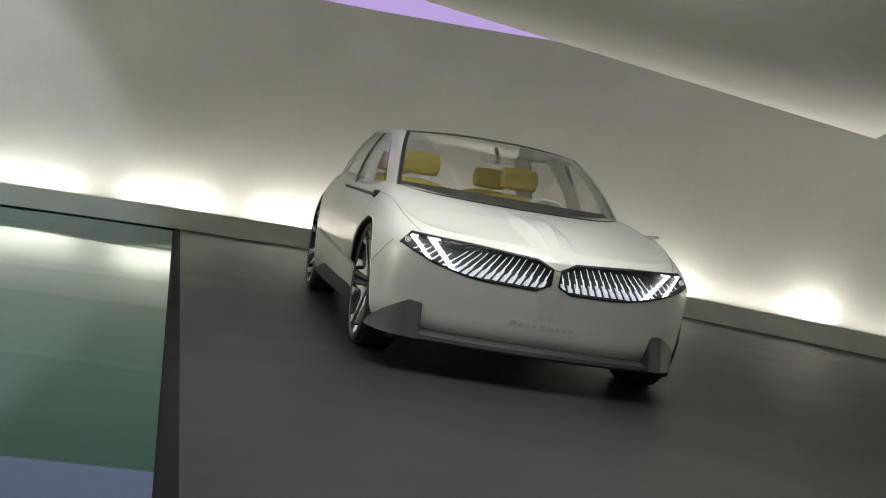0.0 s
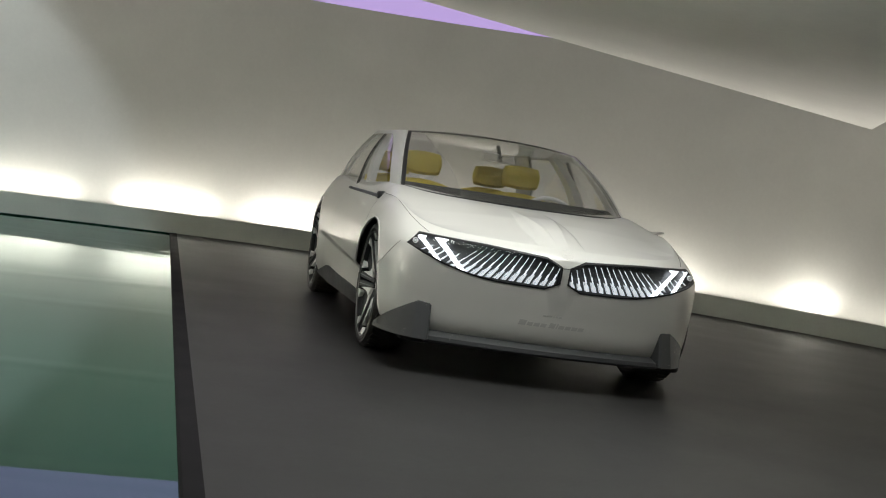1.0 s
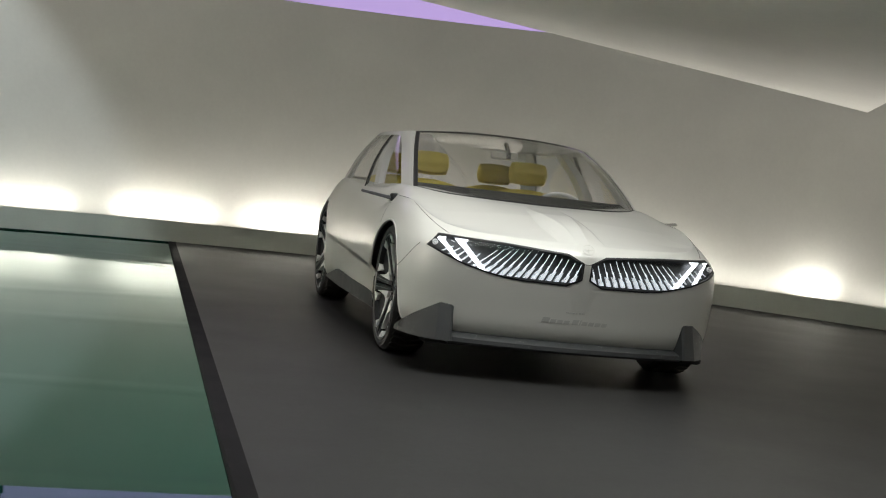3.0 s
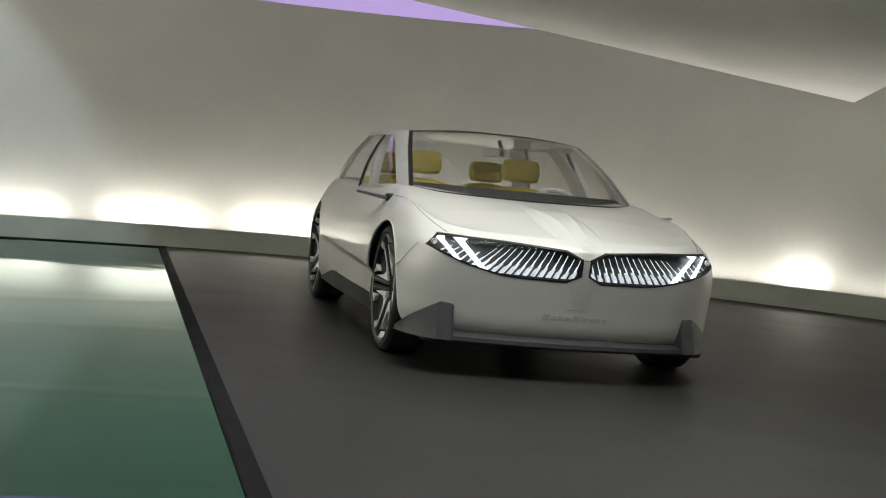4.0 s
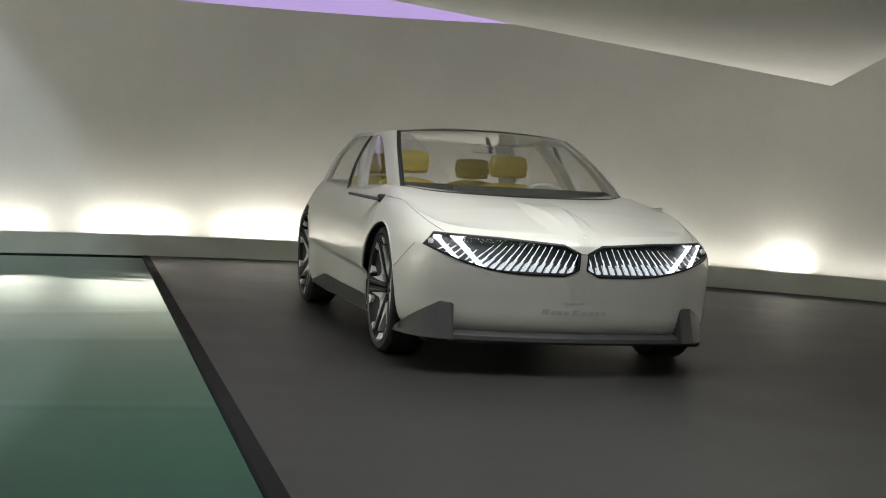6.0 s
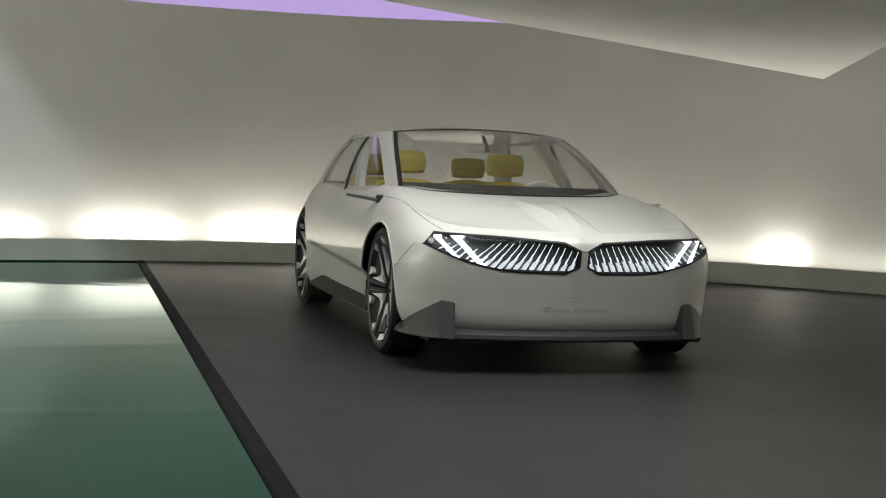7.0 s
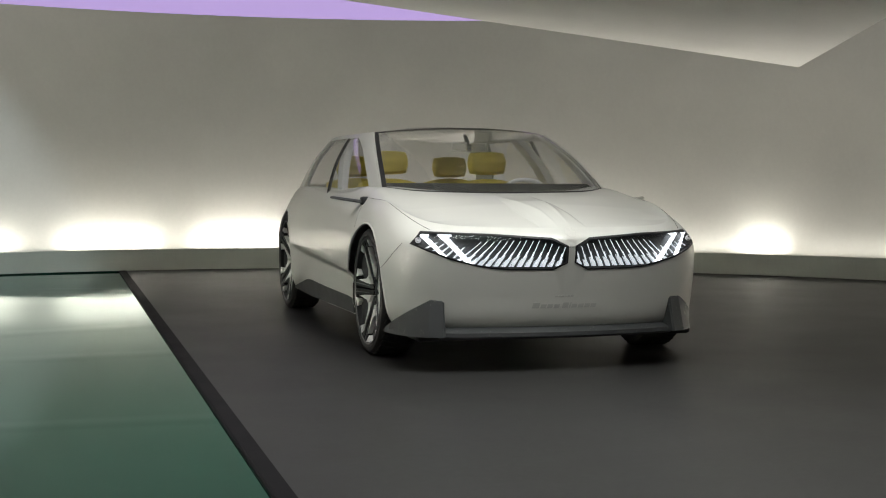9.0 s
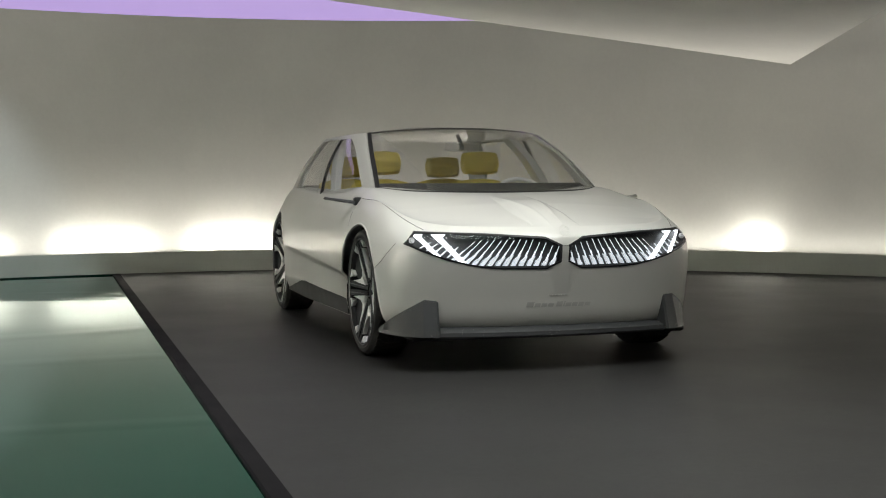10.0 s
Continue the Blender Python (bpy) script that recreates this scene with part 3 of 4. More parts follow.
def lathe(bm, profile, n=72):
    """Turns a closed profile of (x, radius) round the x axis."""
    rings = []
    for i in range(n):
        a = i * math.tau / n
        rings.append([bm.verts.new((x, r * math.cos(a), r * math.sin(a))) for x, r in profile])
    k = len(profile)
    for i in range(n):
        a, b = rings[i], rings[(i + 1) % n]
        for j in range(k):
            bm.faces.new((a[j], a[(j + 1) % k], b[(j + 1) % k], b[j]))
    return bm


def spoke_ring(bm, pts, turn, lift=0.0):
    """A bar through the points (along, across), sunk towards the hub, turned round the axle."""
    def at(u, w, d):
        a = radians(turn)
        x = -.112 + .052 * max(0, 1 - u / .30) ** .8 - lift + d
        return (x, u * math.cos(a) - w * math.sin(a), u * math.sin(a) + w * math.cos(a))
    prism(bm, [at(u, w, 0) for u, w in pts], [at(u, w, .03) for u, w in pts])


def wheel(m, spin=0, name="wheel"):
    """One wheel; -x is its outer face."""
    w = new(name)
    w.parent = car
    w.matrix_basis = m
    bm = bmesh.new()
    R = TYRE_R
    lathe(bm, [(-.112, .326), (-.122, .345), (-.118, .366), (-.098, R - .004), (-.06, R), (.06, R), (.098, R - .004), (.118, .366), (.122, .345), (.112, .326)], 96)
    for i in range(44):
        a = i * math.tau / 44
        for s in (-1, 1):
            mm = pose(0, 0, 0, math.degrees(a)) @ pose(s * .054, 0, R - .004, 0, 0, s * 20)
            block(bm, .088, .036, .013, mm, .003, 1)
    part("tyre", bm, "rubber", w, "black low-profile tyre", smooth=35)
    bm = bmesh.new()
    lathe(bm, [(-.112, .328), (-.116, .322), (-.104, .310), (-.05, .300), (.10, .300), (.11, .326)], 72)
    part("rim_barrel", bm, "rim_dark", w, "dark alloy rim", smooth=35)
    bm = bmesh.new()
    lathe(bm, [(-.119, .329), (-.121, .325), (-.118, .320), (-.112, .322)], 96)
    part("rim_lip", bm, "rim_lip", w, "grey rim lip", smooth=35)
    bm = bmesh.new()
    lathe(bm, [(.02, .29), (.025, .29), (.025, .05), (.02, .05)], 48)
    part("brake_disc", bm, "rim_dark", w)
    bm = bmesh.new()
    lathe(bm, [(-.062, .002), (-.062, .034), (-.052, .056), (-.01, .062), (-.01, .002)], 40)
    part("hub_cap", bm, "rim_dark", w, smooth=30)
    for k in range(5):
        turn = k * 72 + spin
        for sg in (-1, 1):
            bm = bmesh.new()
            spoke_ring(bm, [(.045, sg * .005), (.045, sg * .026), (.18, sg * .036), (.318, sg * .048), (.318, sg * .010), (.18, sg * .007)], turn)
            part("spoke", bm, "rim_dark", w)
            bm = bmesh.new()
            spoke_ring(bm, [(.080, sg * .034), (.122, sg * .090), (.150, sg * .066), (.265, sg * .050), (.18, sg * .040)], turn, .004)
            part("spoke_facet", bm, "rim_bright", w, "bright machined facet")
            bm = bmesh.new()
            spoke_ring(bm, [(.262, sg * .082), (.290, sg * .120), (.312, sg * .066)], turn, .004)
            part("spoke_facet", bm, "rim_bright", w, "bright machined facet")
            bm = bmesh.new()
            spoke_ring(bm, [(.10, sg * .0195), (.10, sg * .0225), (.31, sg * .031), (.31, sg * .026)], turn, .003)
            part("spoke_line", bm, "rim_lip", w)
        bm = bmesh.new()
        spoke_ring(bm, [(.150, -.040), (.150, .040), (.200, .088), (.290, .110), (.308, .060), (.316, 0), (.308, -.060), (.290, -.110), (.200, -.088)], turn + 36, -.022)
        part("aero_panel", bm, "rim_dark", w, "dark aero panel")
    return w


HUB_X = .952 - .122
for sx in (-1, 1):
    for sy in (-1, 1):
        steer = 0
        wheel(pose(sx * HUB_X + (.10 if sx > 0 else 0), sy * HUB_Y, HUB_Z, 0, 0, (0 if sx < 0 else 180) + steer), 0 if sy < 0 else 180)

# wheel housings
for sx in (-1, 1):
    for sy in (-1, 1):
        bm = bmesh.new()
        n = 40
        rings = []
        for i in range(n + 1):
            a = radians(-38 + 256 * i / n)
            c, s = math.cos(a), math.sin(a)
            y, z = sy * HUB_Y + c * ((.47 if sy < 0 and c < 0 else ARCH_R) + .002), max(.19, HUB_Z + s * (ARCH_R + .002))
            if sy < 0 and c < 0 and z < .565:
                y = arch_front(z) - .002
            rings.append([bm.verts.new((sx * x, y, z)) for x in (.905, .60)])
        for a, b in zip(rings, rings[1:]):
            bm.faces.new((a[0], a[1], b[1], b[0]))
        mid_ = bm.verts.new((sx * .60, sy * HUB_Y, HUB_Z))
        for a, b in zip(rings, rings[1:]):
            bm.faces.new((a[1], mid_, b[1]))
        bmesh.ops.solidify(bm, geom=bm.faces[:], thickness=.004)
        part("wheel_housing", bm, "liner", car, "black wheel housing")

# floor pan
bm = bmesh.new()
block(bm, 1.30, 4.2, .06, pose(0, 0, .20), .02)
for sy in (-1.95, 0, 1.95):
    block(bm, 1.7, .5 if sy else 1.75, .05, pose(0, sy, .19), .02)
part("underbody", bm, "liner", car, "black flat underbody")

# --- front lip, corner blades and sills ---
bm = bmesh.new()
st = np.linspace(-1, 1, 61)
rings = []
for s in st:
    x = s * .70
    y = nose_y(abs(x), .24)
    rings.append([bm.verts.new(p) for p in ((x - .025, y + .05, .254), (x - .025, y - .004, .248), (x - .025, y - .074, .222), (x - .025, y - .078, .200), (x - .025, y - .060, .186), (x - .025, y + .16, .174))])
for a, b in zip(rings, rings[1:]):
    for k in range(6):
        bm.faces.new((a[k], a[(k + 1) % 6], b[(k + 1) % 6], b[k]))
bm.faces.new(rings[0]), bm.faces.new(rings[-1][::-1])
part("front_lip", bm, "fang", car, "speckled black recycled-plastic front lip", smooth=20)


def blade(sx):
    """A wedge at the bumper's corner: flush with the paint along its top, standing out at its foot, with a blunt inner end."""
    th = np.linspace(1e-3, np.pi / 2 - 1e-3, 4000)
    a, nose, tail, zf, zs, nn = spline(SECTION, np.array([.14]))[0]
    px_, py_ = outline(th, a, nose, tail, nn)
    ok = (px_ >= .60) & (py_ <= -1.945)
    a, nose, tail, zf, zs, nn = spline(SECTION, np.array([.29]))[0]
    hx_, hy_ = (v[ok] for v in outline(th, a, nose, tail, nn))
    px_, py_ = px_[ok], py_[ok]
    run = np.concatenate([[0], np.cumsum(np.hypot(np.diff(px_), np.diff(py_)))])
    start, shoulder = (float(np.interp(v, px_, run)) for v in (.670, .744))
    at = np.concatenate([[start, start + .012], np.linspace(shoulder, run[-1], 20)])
    X, Y = np.interp(at, run, px_), np.interp(at, run, py_)
    HX, HY = np.interp(at, run, hx_), np.interp(at, run, hy_)
    tx, ty = np.gradient(X, at), np.gradient(Y, at)
    foot_, mid_, top, back_top, back_foot = [], [], [], [], []
    for i in range(len(at)):
        n_ = Vector((ty[i], -tx[i])).normalized()
        p = Vector((X[i], Y[i]))
        f = max(0, (at[i] - shoulder) / (run[-1] - shoulder))
        z_top = .396 + .008 * min(1, (at[i] - start) / (shoulder - start)) if f == 0 else .404 - .176 * f
        d_top, d_foot = .008 + .002 * (1 - f), .016 + .072 * (1 - f) ** 1.6
        if i == 0:
            z_top, d_top, d_foot = .388, .004, .080
        for row, d, z in ((foot_, d_foot, .200), (mid_, d_foot - .004, .222), (top, d_top, z_top), (back_top, -.05, z_top + .006), (back_foot, -.05, .196)):
            q = (Vector((HX[i], HY[i])) if row is top and f < .85 else p) + n_ * d
            row.append((sx * q.x - .025, q.y, z))
    bm = bmesh.new()
    grid = [[bm.verts.new(p) for p in row] for row in (foot_, mid_, top, back_top, back_foot)]
    for i in range(len(at) - 1):
        for k in range(5):
            a, b = grid[k], grid[(k + 1) % 5]
            bm.faces.new((a[i], a[i + 1], b[i + 1], b[i]))
    bm.faces.new([g[0] for g in grid]), bm.faces.new([g[-1] for g in grid][::-1])
    return part("corner_blade", bm, "fang", car, "speckled black corner blade of the front bumper", smooth=14)


for sx in (-1, 1):
    blade(sx)
    bm = bmesh.new()
    # sill: rises to a peak near the rear wheel, then drops
    prof = [(-.995, .305), (.30, .322), (.40, .316), (.95, .222), (.95, .205), (.30, .200), (-.995, .205)]
    prism(bm, [(sx * ((.974 if z > .25 else .962) - (.030 if y < -.9 else 0)), y, z) for y, z in prof], [(sx * .80, y, z) for y, z in prof])
    part("sill", bm, "black", car, "matt black wedge-shaped sill")

# --- front lamps ---


def strip_mesh(poly_out, poly_in, d_out, d_in, depth, sx, name, mat, parent, label=""):
    bm = bmesh.new()
    a, b = resample(poly_out, .012), None
    ring = []
    n_seg = [max(1, int(math.hypot(q[0] - p[0], q[1] - p[1]) / .012)) for p, q in zip(poly_out, poly_out[1:] + poly_out[:1])]
    inner = []
    for (p, q), k in zip(zip(poly_in, poly_in[1:] + poly_in[:1]), n_seg):
        inner += [(p[0] + (q[0] - p[0]) * i / k, p[1] + (q[1] - p[1]) * i / k) for i in range(k)]
    rows_ = []
    for (xo, zo), (xi, zi) in zip(a, inner):
        yo, yi = nose_y(xo, zo), nose_y(xi, zi)
        rows_.append([bm.verts.new(p) for p in ((sx * xo, yo + .006, zo), (sx * xo, yo - d_out, zo), (sx * xi, yi - d_in, zi), (sx * xi, yi + depth, zi))])
    n = len(rows_)
    for i in range(n):
        p, q = rows_[i], rows_[(i + 1) % n]
        for k in range(3):
            bm.faces.new((p[k], p[k + 1], q[k + 1], q[k]))
    return part(name, bm, mat, parent, label, smooth=40)


def fill_mesh(poly, d, sx, name, mat, parent, label=""):
    """A skin that fills a polygon on the nose, in rows of equal height steps."""
    bm = bmesh.new()
    xs = np.linspace(min(p[0] for p in poly) + 1e-4, max(p[0] for p in poly) - 1e-4, 70)
    cols = []
    for x in xs:
        zs = []
        for (x0, z0), (x1, z1) in zip(poly, poly[1:] + poly[:1]):
            if (x0 <= x) != (x1 <= x):
                zs.append(z0 + (z1 - z0) * (x - x0) / (x1 - x0))
        z0, z1 = min(zs), max(zs)
        cols.append([bm.verts.new((sx * x, nose_y(x, z) + d, z)) for z in np.linspace(z0, z1, 9)])
    for a, b in zip(cols, cols[1:]):
        for k in range(8):
            bm.faces.new((a[k], a[k + 1], b[k + 1], b[k]))
    return part(name, bm, mat, parent, label, smooth=50)


def quad_bar(bm, sx, quad, d0, d1):
    """A bar whose face is a quad of (half width, height), from d0 to d1 behind the nose."""
    prism(bm, [(sx * x, nose_y(x, z) + d0, z) for x, z in quad], [(sx * x, nose_y(x, z) + d1, z) for x, z in quad])


for sx in (-1, 1):
    lamp = new("front_lamp")
    lamp.parent = car
    lamp["label"] = "slim dark front lamp with lit diagonal bars and slats"
    strip_mesh(grown(LAMP, .004), grown(LAMP, -.006), .003, .002, .07, sx, "lamp_frame", "black", lamp)
    fill_mesh(grown(LAMP, -.002), .055, sx, "lamp_back", "lamp_back", lamp)
    fill_mesh(grown(LAMP, -.006), .001, sx, "lamp_cover", "lens", lamp, "clear lamp cover").visible_shadow = False
    for quad in ([(.830, .768), (.782, .768), (.792, .754), (.694, .641), (.720, .645)], [(.738, .768), (.668, .768), (.690, .752), (.560, .609), (.593, .613)]):
        bm = bmesh.new()
        quad_bar(bm, sx, quad, .012, .03)
        part("light_bar", bm, "drl", lamp, "brightly lit white diagonal bar")
    for i in range(14):
        f = i / 13
        x = .066 + .585 * f
        lean = .034 + .105 * f
        zt = .700 + .042 * min(1, f * 3) - .006 * f - .006 * (i % 2)
        zb = .588 + .010 * abs(f - .2) + .016 * max(0, f - .72) * 3
        zm = zb + (zt - zb) * (.50 - .06 * (i % 3 == 1))

        def lean_x(z):
            return x - lean * (z - zb) / (zt - zb)

        # a thin upper line, a stepped middle piece and a fan of flat bars at the foot
        for w0, w1, z1, z0, mat, d in ((-.0013, .0013, zt, zm - .014, "slat_line", .018), (.0034, .0064, zm + .018, zm - .020, "slat_line", .021), (-.0125, -.0080, zm - .012, zb, "slat", .028),
                                       (-.0055, .0000, zm - .014, zb, "slat_line", .024), (.0026, .0072, zm - .020, zb, "slat", .026), (.0098, .0118, zm - .026, zb, "slat_line", .027), (.0150, .0172, zm - .034, zb, "slat_dim", .030)):
            bm = bmesh.new()
            quad_bar(bm, sx, [(lean_x(z1) + w1, z1), (lean_x(z1) + w0, z1), (lean_x(z0) + w0, z0), (lean_x(z0) + w1, z0)], d, d + .006)
            part("lamp_slat" if z0 == zb else "lamp_line", bm, mat, lamp)

    # a small round projector by the outer tip
    bm = bmesh.new()
    for r0, r1, d in ((.016, .011, 0), (.007, .0, .002)):
        for i in range(20):
            a, b = i * math.tau / 20, (i + 1) * math.tau / 20
            ring = [(r0, a), (r0, b), (r1, b), (r1, a)] if r1 else [(r0, a), (r0, b), (0, 0)]
            prism(bm, [(sx * (.838 + r * math.cos(t)), nose_y(.838, .735) + .012 - d, .735 + r * math.sin(t)) for r, t in ring],
                  [(sx * (.838 + r * math.cos(t)), nose_y(.838, .735) + .022, .735 + r * math.sin(t)) for r, t in ring])
    part("projector", bm, "pale", lamp, "small round projector lens")
    for i in range(5):
        x0 = .655 + .036 * i
        bm = bmesh.new()
        quad_bar(bm, sx, [(x0 - .050, .700 + .006 * i), (x0 - .056, .700 + .006 * i), (x0 - .004, .640 + .013 * i), (x0 + .008, .640 + .013 * i)], .034, .042)
        part("lamp_slat", bm, "slat", lamp)

# --- marks and badge on the nose ---

# the maker's word mark, drawn as plain slanted bars: (where it begins, width, height)
MARKS = [(0, .040, .036), (.048, .031, .026), (.086, .031, .026), (.124, .031, .026), (.172, .034, .036),
         (.213, .008, .036), (.227, .031, .026), (.265, .031, .026), (.303, .031, .026), (.341, .031, .026)]
for x0, w_, h_ in MARKS:
    bm = bmesh.new()
    ring = [(1.04 * (x0 + u) - .217 + v / 4, .354 + v * .84) for u, v in ((0, 0), (w_, 0), (w_, h_), (0, h_))]
    prism(bm, [(x, nose_y(abs(x), z) - .0014, z) for x, z in ring], [(x, nose_y(abs(x), z) + .0010, z) for x, z in ring])
    part("nose_mark", bm, "letter", car, "thin grey raised mark")
for i, w_ in enumerate((.018, .014, .018, .006, .014, .018)):
    bm = bmesh.new()
    block(bm, w_, .0016, .0085, pose(-.072 + .0185 * i, nose_y(.02, .42) - .0004, .421), .0006, 1)
    part("nose_small_print", bm, "letter", car, "small unreadable grey mark")

# badge: a plain raised ring with two crossing bars
bm = bmesh.new()
c_y, c_z = -2.368, .785
for r0, r1, h in ((.036, .032, .0018),):
    n = 40
    for i in range(n):
        a, b = i * math.tau / n, (i + 1) * math.tau / n
        prism(bm, [(r * math.cos(t), r * math.sin(t), 0) for r, t in ((r0, a), (r0, b), (r1, b), (r1, a))], [(r * math.cos(t), r * math.sin(t), h) for r, t in ((r0, a), (r0, b), (r1, b), (r1, a))])
block(bm, .05, .004, .0018, pose(0, 0, .0009)), block(bm, .004, .05, .0018, pose(0, 0, .0009))
badge = part("badge", bm, "paint", car, "white embossed round badge")
badge.matrix_basis = pose(0, c_y, c_z, 52)


def seam(name, pts, r=.0022):
    """A thin dark gap laid along the shell."""
    bm = bmesh.new()
    tube(bm, pts, r, 5)
    return part(name, bm, "gap", car)


SIDE_I = np.nonzero((verts[:, 0] > .5) & (vn[:, 0] > .2))[0]
TOP_I = np.nonzero((verts[:, 0] > .5) & (vn[:, 2] > .15) & (verts[:, 1] < -.9))[0]


def nearest_mix(idx, d):
    """The mean of the shell's six nearest points, the nearer the heavier."""
    near = np.argpartition(d, 6)[:6]
    w = 1 / (d[near] + 1e-6)
    return (verts[idx[near]] * w[:, None]).sum(0) / w.sum()


def on_side(y, z):
    """The shell's point on the side at (y, z), for x > 0."""
    p = verts[SIDE_I]
    return nearest_mix(SIDE_I, (p[:, 1] - y) ** 2 + (p[:, 2] - z) ** 2)


for sx in (-1, 1):
    flip = np.array([sx, 1, 1])
    # bumper to wing
    pts = []
    for f in np.linspace(0, 1, 24):
        y, z = -2.085 + .27 * f, .716 - .17 * f - .02 * math.sin(math.pi * f)
        pts.append(on_side(y, z) * flip)
    pts = np.array(pts)
    for _ in range(10):
        pts[1:-1] = (pts[:-2] + 2 * pts[1:-1] + pts[2:]) / 4
    seam("panel_gap", (pts + np.array([sx * .0016, -.0012, .0008])).tolist(), .0010)
    # bonnet shut line
    pts = []
    for f in np.linspace(0, 1, 40):
        y = -2.17 + 1.03 * f
        x = float(spline([(-2.25, .735), (-2.1, .795), (-1.9, .838), (-1.5, .866), (-1.2, .870), (-1.0, .862)], np.array([y]))[0, 0])
        p = verts[TOP_I]
        pts.append(nearest_mix(TOP_I, (p[:, 0] - x) ** 2 + (p[:, 1] - y) ** 2) * flip)
    pts = np.array(pts)
    for _ in range(12):
        pts[1:-1] = (pts[:-2] + 2 * pts[1:-1] + pts[2:]) / 4
    seam("bonnet_gap", (pts + np.array([0, 0, .0016])).tolist(), .0014)
    # door edges
    seam("door_gap", [on_side(-1.10 - .06 * f, .90 - .13 * f) * flip for f in np.linspace(0, 1, 24)], .0009)
    # turned edge of each wheel arch
    for hy in (-HUB_Y, HUB_Y):
        bm = bmesh.new()
        path = []
        for a in np.linspace(34, 186, 60) if hy > 0 else np.linspace(4, 154, 60):
            y, z = hy + ((.47 if hy < 0 and a > 90 else ARCH_R) + .004) * math.cos(radians(a)), HUB_Z + (ARCH_R + .004) * math.sin(radians(a))
            if a < 0:
                y = hy + ARCH_R + .004
            path.append(on_side(y, z) * flip - np.array([sx * .004, 0, 0]))
        if hy < 0:
            path += [on_side(arch_front(z) - .004, z) * flip - np.array([sx * .004, 0, 0]) for z in np.linspace(.55, .27, 16)]
        tube(bm, path, .008, 8)
        part("arch_lip", bm, "paint", car, smooth=60)
    # camera wing mirror: a flat blade on a short foot
    mir = new("wing_mirror")
    mir.parent = car
    mir["label"] = "slim camera wing mirror"
    bm = bmesh.new()
    ring = [(.0, -.10, -.006), (.0, .06, -.010), (.0, .10, .002), (.0, .02, .016), (.0, -.08, .012)]
    prism(bm, [(sx * (.835 + p[0]), -1.06 + p[1] * .55, .915 + p[2]) for p in ring], [(sx * (1.08 if sx < 0 else 1.11), -.97 + p[1] * .40, .952 + p[2] * .7) for p in ring])
    bmesh.ops.bevel(bm, geom=bm.edges[:], offset=.003, segments=2, affect="EDGES")
    part("mirror_arm", bm, "paint" if sx > 0 else "black", mir, smooth=40)
    bm = bmesh.new()
    block(bm, .07, .075, .055, pose(sx * .872, -1.06, .932), .014)
    part("mirror_foot", bm, "black", mir, smooth=40)
    # black corner pane ahead of the front side window
    tri = [(AF, AR, .0), (foot_theta(y=-.92), roof_theta(y=.0), .0), (AF, AR, .12)]
    rings = [[house(np.array([f]), np.array([r]), np.array([v]), d)[0] * flip for f, r, v in tri] for d in (.006, -.004)]
    bm = bmesh.new()
    prism(bm, rings[0], rings[1])
    part("window_corner", bm, "gloss_black", car, "black window corner panel")
    # the pillar turns into the roof rail in a rounded corner
    arc = [(0.0, .94)] + [(.17 * (1 - math.cos(radians(a))) , .94 - .30 * (1 - math.sin(radians(a)))) for a in range(0, 91, 15)]
    rings = [[house(np.array([AF + (BF0 - AF) * 2.2 * u]), np.array([AR + (BR0 - AR) * 2.2 * u]), np.array([v]), d)[0] * flip for u, v in arc] for d in (.020, -.004)]
    bm = bmesh.new()
    prism(bm, rings[0], rings[1])
    part("pillar_corner", bm, "paint", car)

# --- cabin ---
bm = bmesh.new()
n = 24
rings = []
for i in range(n + 1):
    x = -.72 + 1.44 * i / n
    c = 1 - (x / .78) ** 4
    rings.append([bm.verts.new((x, y, z)) for y, z in ((-1.16 * (.8 + .2 * c), .972), (-1.03, 1.018), (-.90, 1.046), (-.74, 1.044), (-.62, 1.0), (-.58, .90), (-.6, .6), (-1.0, .6))])
for a, b in zip(rings, rings[1:]):
    for k in range(8):
        bm.faces.new((a[k], a[(k + 1) % 8], b[(k + 1) % 8], b[k]))
bm.faces.new(rings[0]), bm.faces.new(rings[-1][::-1])
part("dashboard", bm, "dash", car, "dark grey dashboard", smooth=50)
bm = bmesh.new()
block(bm, 1.5, 2.6, .04, pose(0, .6, .36), .01)
part("cabin_floor", bm, "cabin", car)
for sx in (-1, 1):
    bm = bmesh.new()
    prism(bm, [(sx * .80, -1.0, .35), (sx * .80, 1.5, .35), (sx * .80, 1.5, .93), (sx * .80, -1.0, .93)], [(sx * .77, -1.0, .35), (sx * .77, 1.5, .35), (sx * .78, 1.5, .93), (sx * .78, -1.0, .93)])
    part("door_lining", bm, "cabin", car)
    house_patch("pillar_lining", foot_theta(y=-.20), foot_theta(y=-.04), roof_theta(y=.25), roof_theta(y=.40), .0, .96, "pale", "pale pillar lining", (sx,), -.03, 8, 20, .06)
    house_patch("pillar_lining", WF, AF, WR, AR, .0, .98, "pale", "", (sx,), -.034, 8, 20, .012)


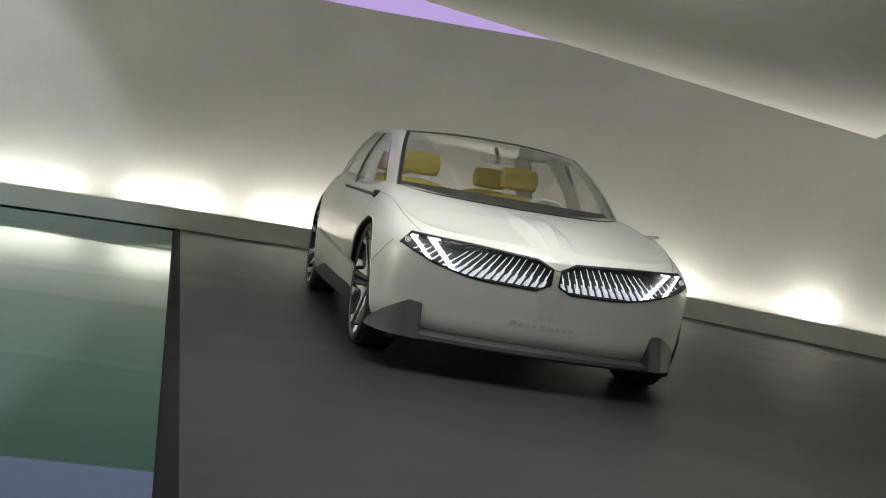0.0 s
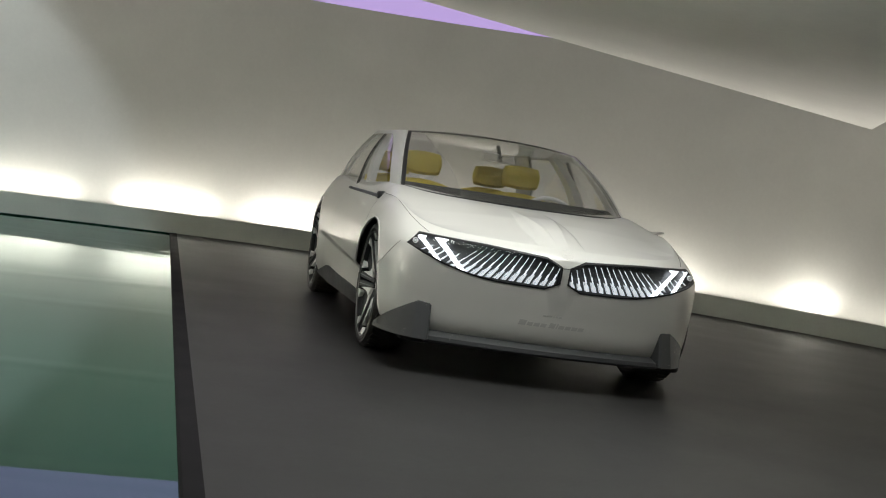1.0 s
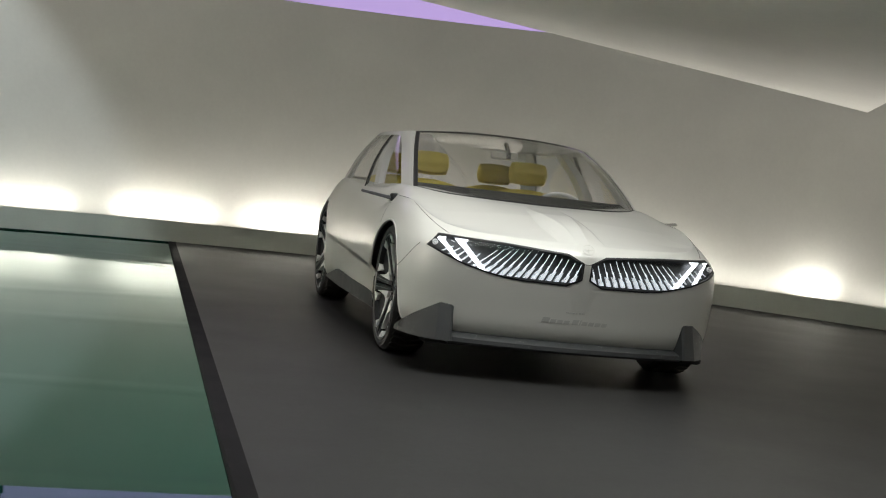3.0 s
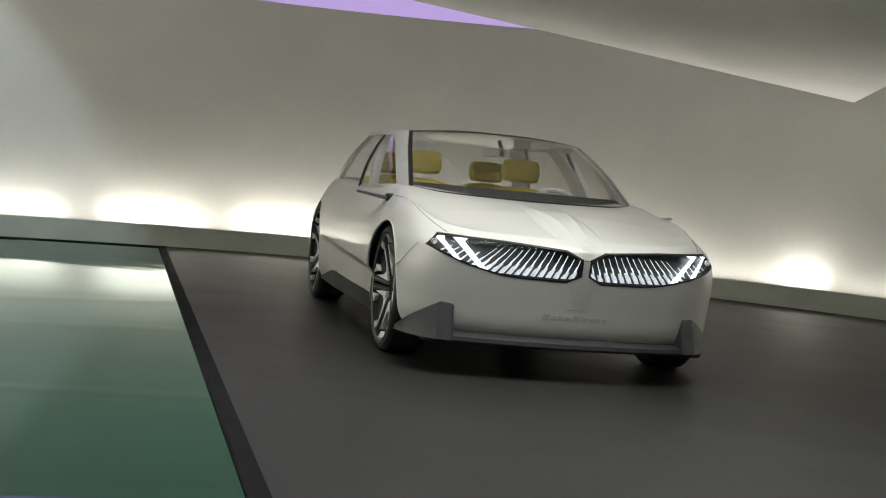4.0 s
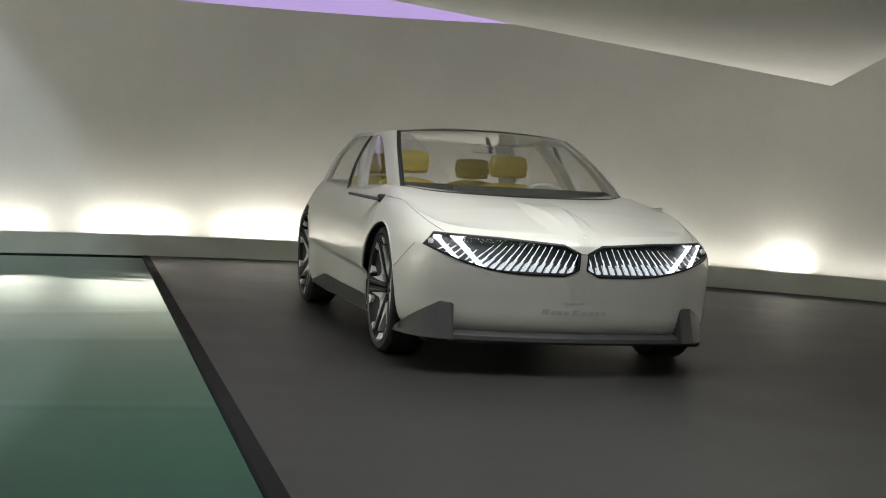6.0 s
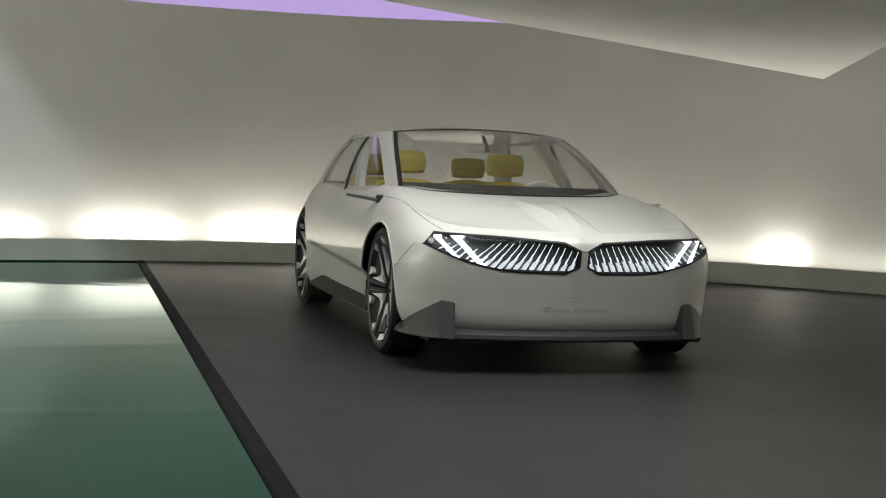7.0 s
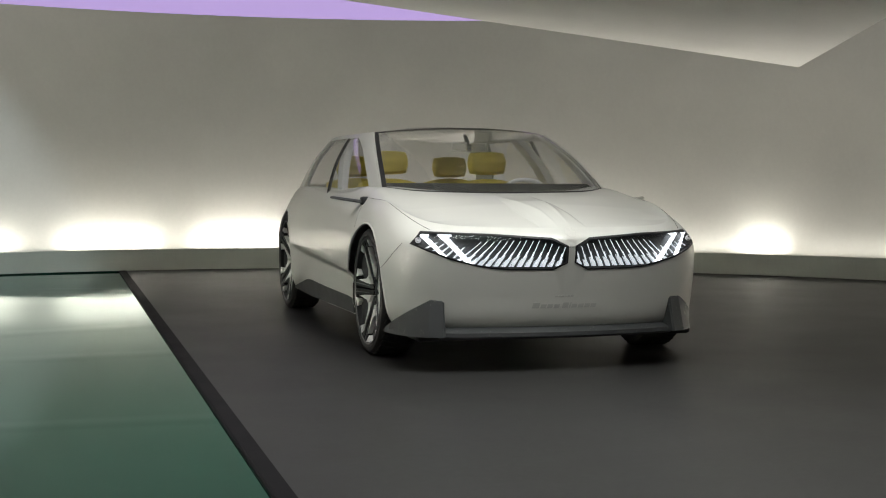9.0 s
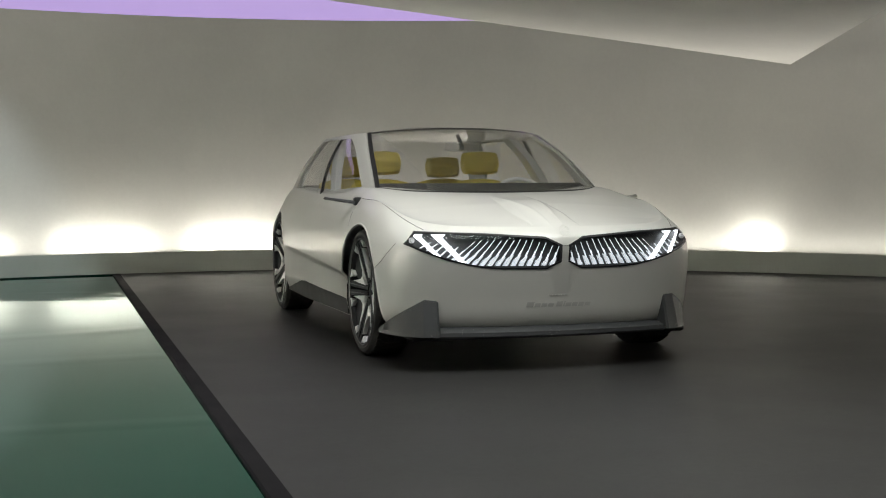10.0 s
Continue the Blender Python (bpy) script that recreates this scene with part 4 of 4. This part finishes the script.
def pad(w, d, h, bulge=.25, grooves=0):
    """A plump cushion, with rounded edges and soft grooves across it."""
    bm = bmesh.new()
    bmesh.ops.create_cube(bm, size=1)
    bmesh.ops.subdivide_edges(bm, edges=bm.edges[:], cuts=9, use_grid_fill=True)
    for v in bm.verts:
        p = v.co * 2
        q = Vector((p.x * math.sqrt(max(0, 1 - p.y ** 2 * .22 - p.z ** 2 * .22 + p.y ** 2 * p.z ** 2 * .05)), p.y * math.sqrt(max(0, 1 - p.x ** 2 * .22 - p.z ** 2 * .22)), p.z * math.sqrt(max(0, 1 - p.y ** 2 * .22 - p.x ** 2 * .22))))
        if grooves:
            g = .5 + .5 * math.cos(p.z * math.pi * grooves)
            q.y *= 1 - .10 * (1 - g)
        v.co = Vector((q.x * w / 2, q.y * d / 2, q.z * h / 2))
    return bm


def seat(x, y, name, head_z, scale=1.0):
    s = new(name)
    s.parent = car
    s.matrix_basis = pose(x, y, 0)
    s["label"] = "mustard yellow padded seat"
    b = part("seat_cushion", pad(.52, .52, .18, grooves=0), "yellow", s, smooth=60)
    b.matrix_basis = pose(0, -.1, .52, 6)
    b = part("seat_back", pad(.52, .20, .62, grooves=3), "yellow", s, smooth=60)
    b.matrix_basis = pose(0, .22, .77, -16)
    b = part("headrest", pad(.30 * scale, .15, .175 * scale, grooves=2), "yellow", s, "plump mustard yellow headrest", smooth=60)
    b.matrix_basis = pose(0, .30, head_z, -8)
    return s


seat(-.37, .02, "front_seat", 1.190)
seat(.412, .02, "front_seat", 1.190)
seat(-.40, 1.05, "rear_seat", 1.165, .98)
seat(.43, 1.05, "rear_seat", 1.165, .98)

# steering wheel
sw = new("steering_wheel")
sw.parent = car
sw["label"] = "pale slim steering wheel"
sw.matrix_basis = pose(.44, -.50, .935, 64)
bm = bmesh.new()
n = 48
path = [(.19 * math.cos(i * math.tau / n), .15 * math.sin(i * math.tau / n), 0) for i in range(n + 1)]
tube(bm, path, .016, 10)
part("wheel_grip", bm, "pale", sw, smooth=60)
bm = bmesh.new()
block(bm, .30, .05, .03, pose(0, 0, -.01), .012), block(bm, .05, .14, .025, pose(0, -.06, -.01), .01)
part("wheel_boss", bm, "cabin", sw, smooth=40)

# interior mirror
im = new("interior_mirror")
im.parent = car
im["label"] = "slim interior mirror with a bright rim on a dark stalk"
im.matrix_basis = pose(.063, -.30, 1.300, 0, 1.5, 0)
bm = bmesh.new()
rim_path = [(sx_ * (.118 + .010 * math.cos(radians(a))), 0, sz_ * (.019 + .010 * math.sin(radians(a)))) for sx_, sz_, way in ((1, 1, 1), (-1, 1, -1), (-1, -1, 1), (1, -1, -1)) for a in (range(0, 91, 30) if way > 0 else range(90, -1, -30))]
tube(bm, rim_path + rim_path[:2], .0045, 6)
part("mirror_rim", bm, "rim_bright", im, "bright mirror rim", smooth=60)
bm = bmesh.new()
block(bm, .246, .008, .048, pose(0, 0, 0), .003, 2)
part("mirror_glass", bm, "lens", im, "clear mirror glass", smooth=40).visible_shadow = False
bm = bmesh.new()
tube(bm, [(0, .0, .01), (-.008, .01, .04), (-.02, .04, .085)], .014, 8)
part("mirror_stalk", bm, "black", im, smooth=60)
bm = bmesh.new()
block(bm, .035, .03, .05, pose(0, -.004, .0), .008, 2)
part("mirror_joint", bm, "chrome", im, smooth=40)

# the bonnet's leading edge between the lamps
seam("bonnet_gap", [(x, nose_y(abs(x), .702) - .0005, .702) for x in np.linspace(-.026, .026, 9)], .0014)
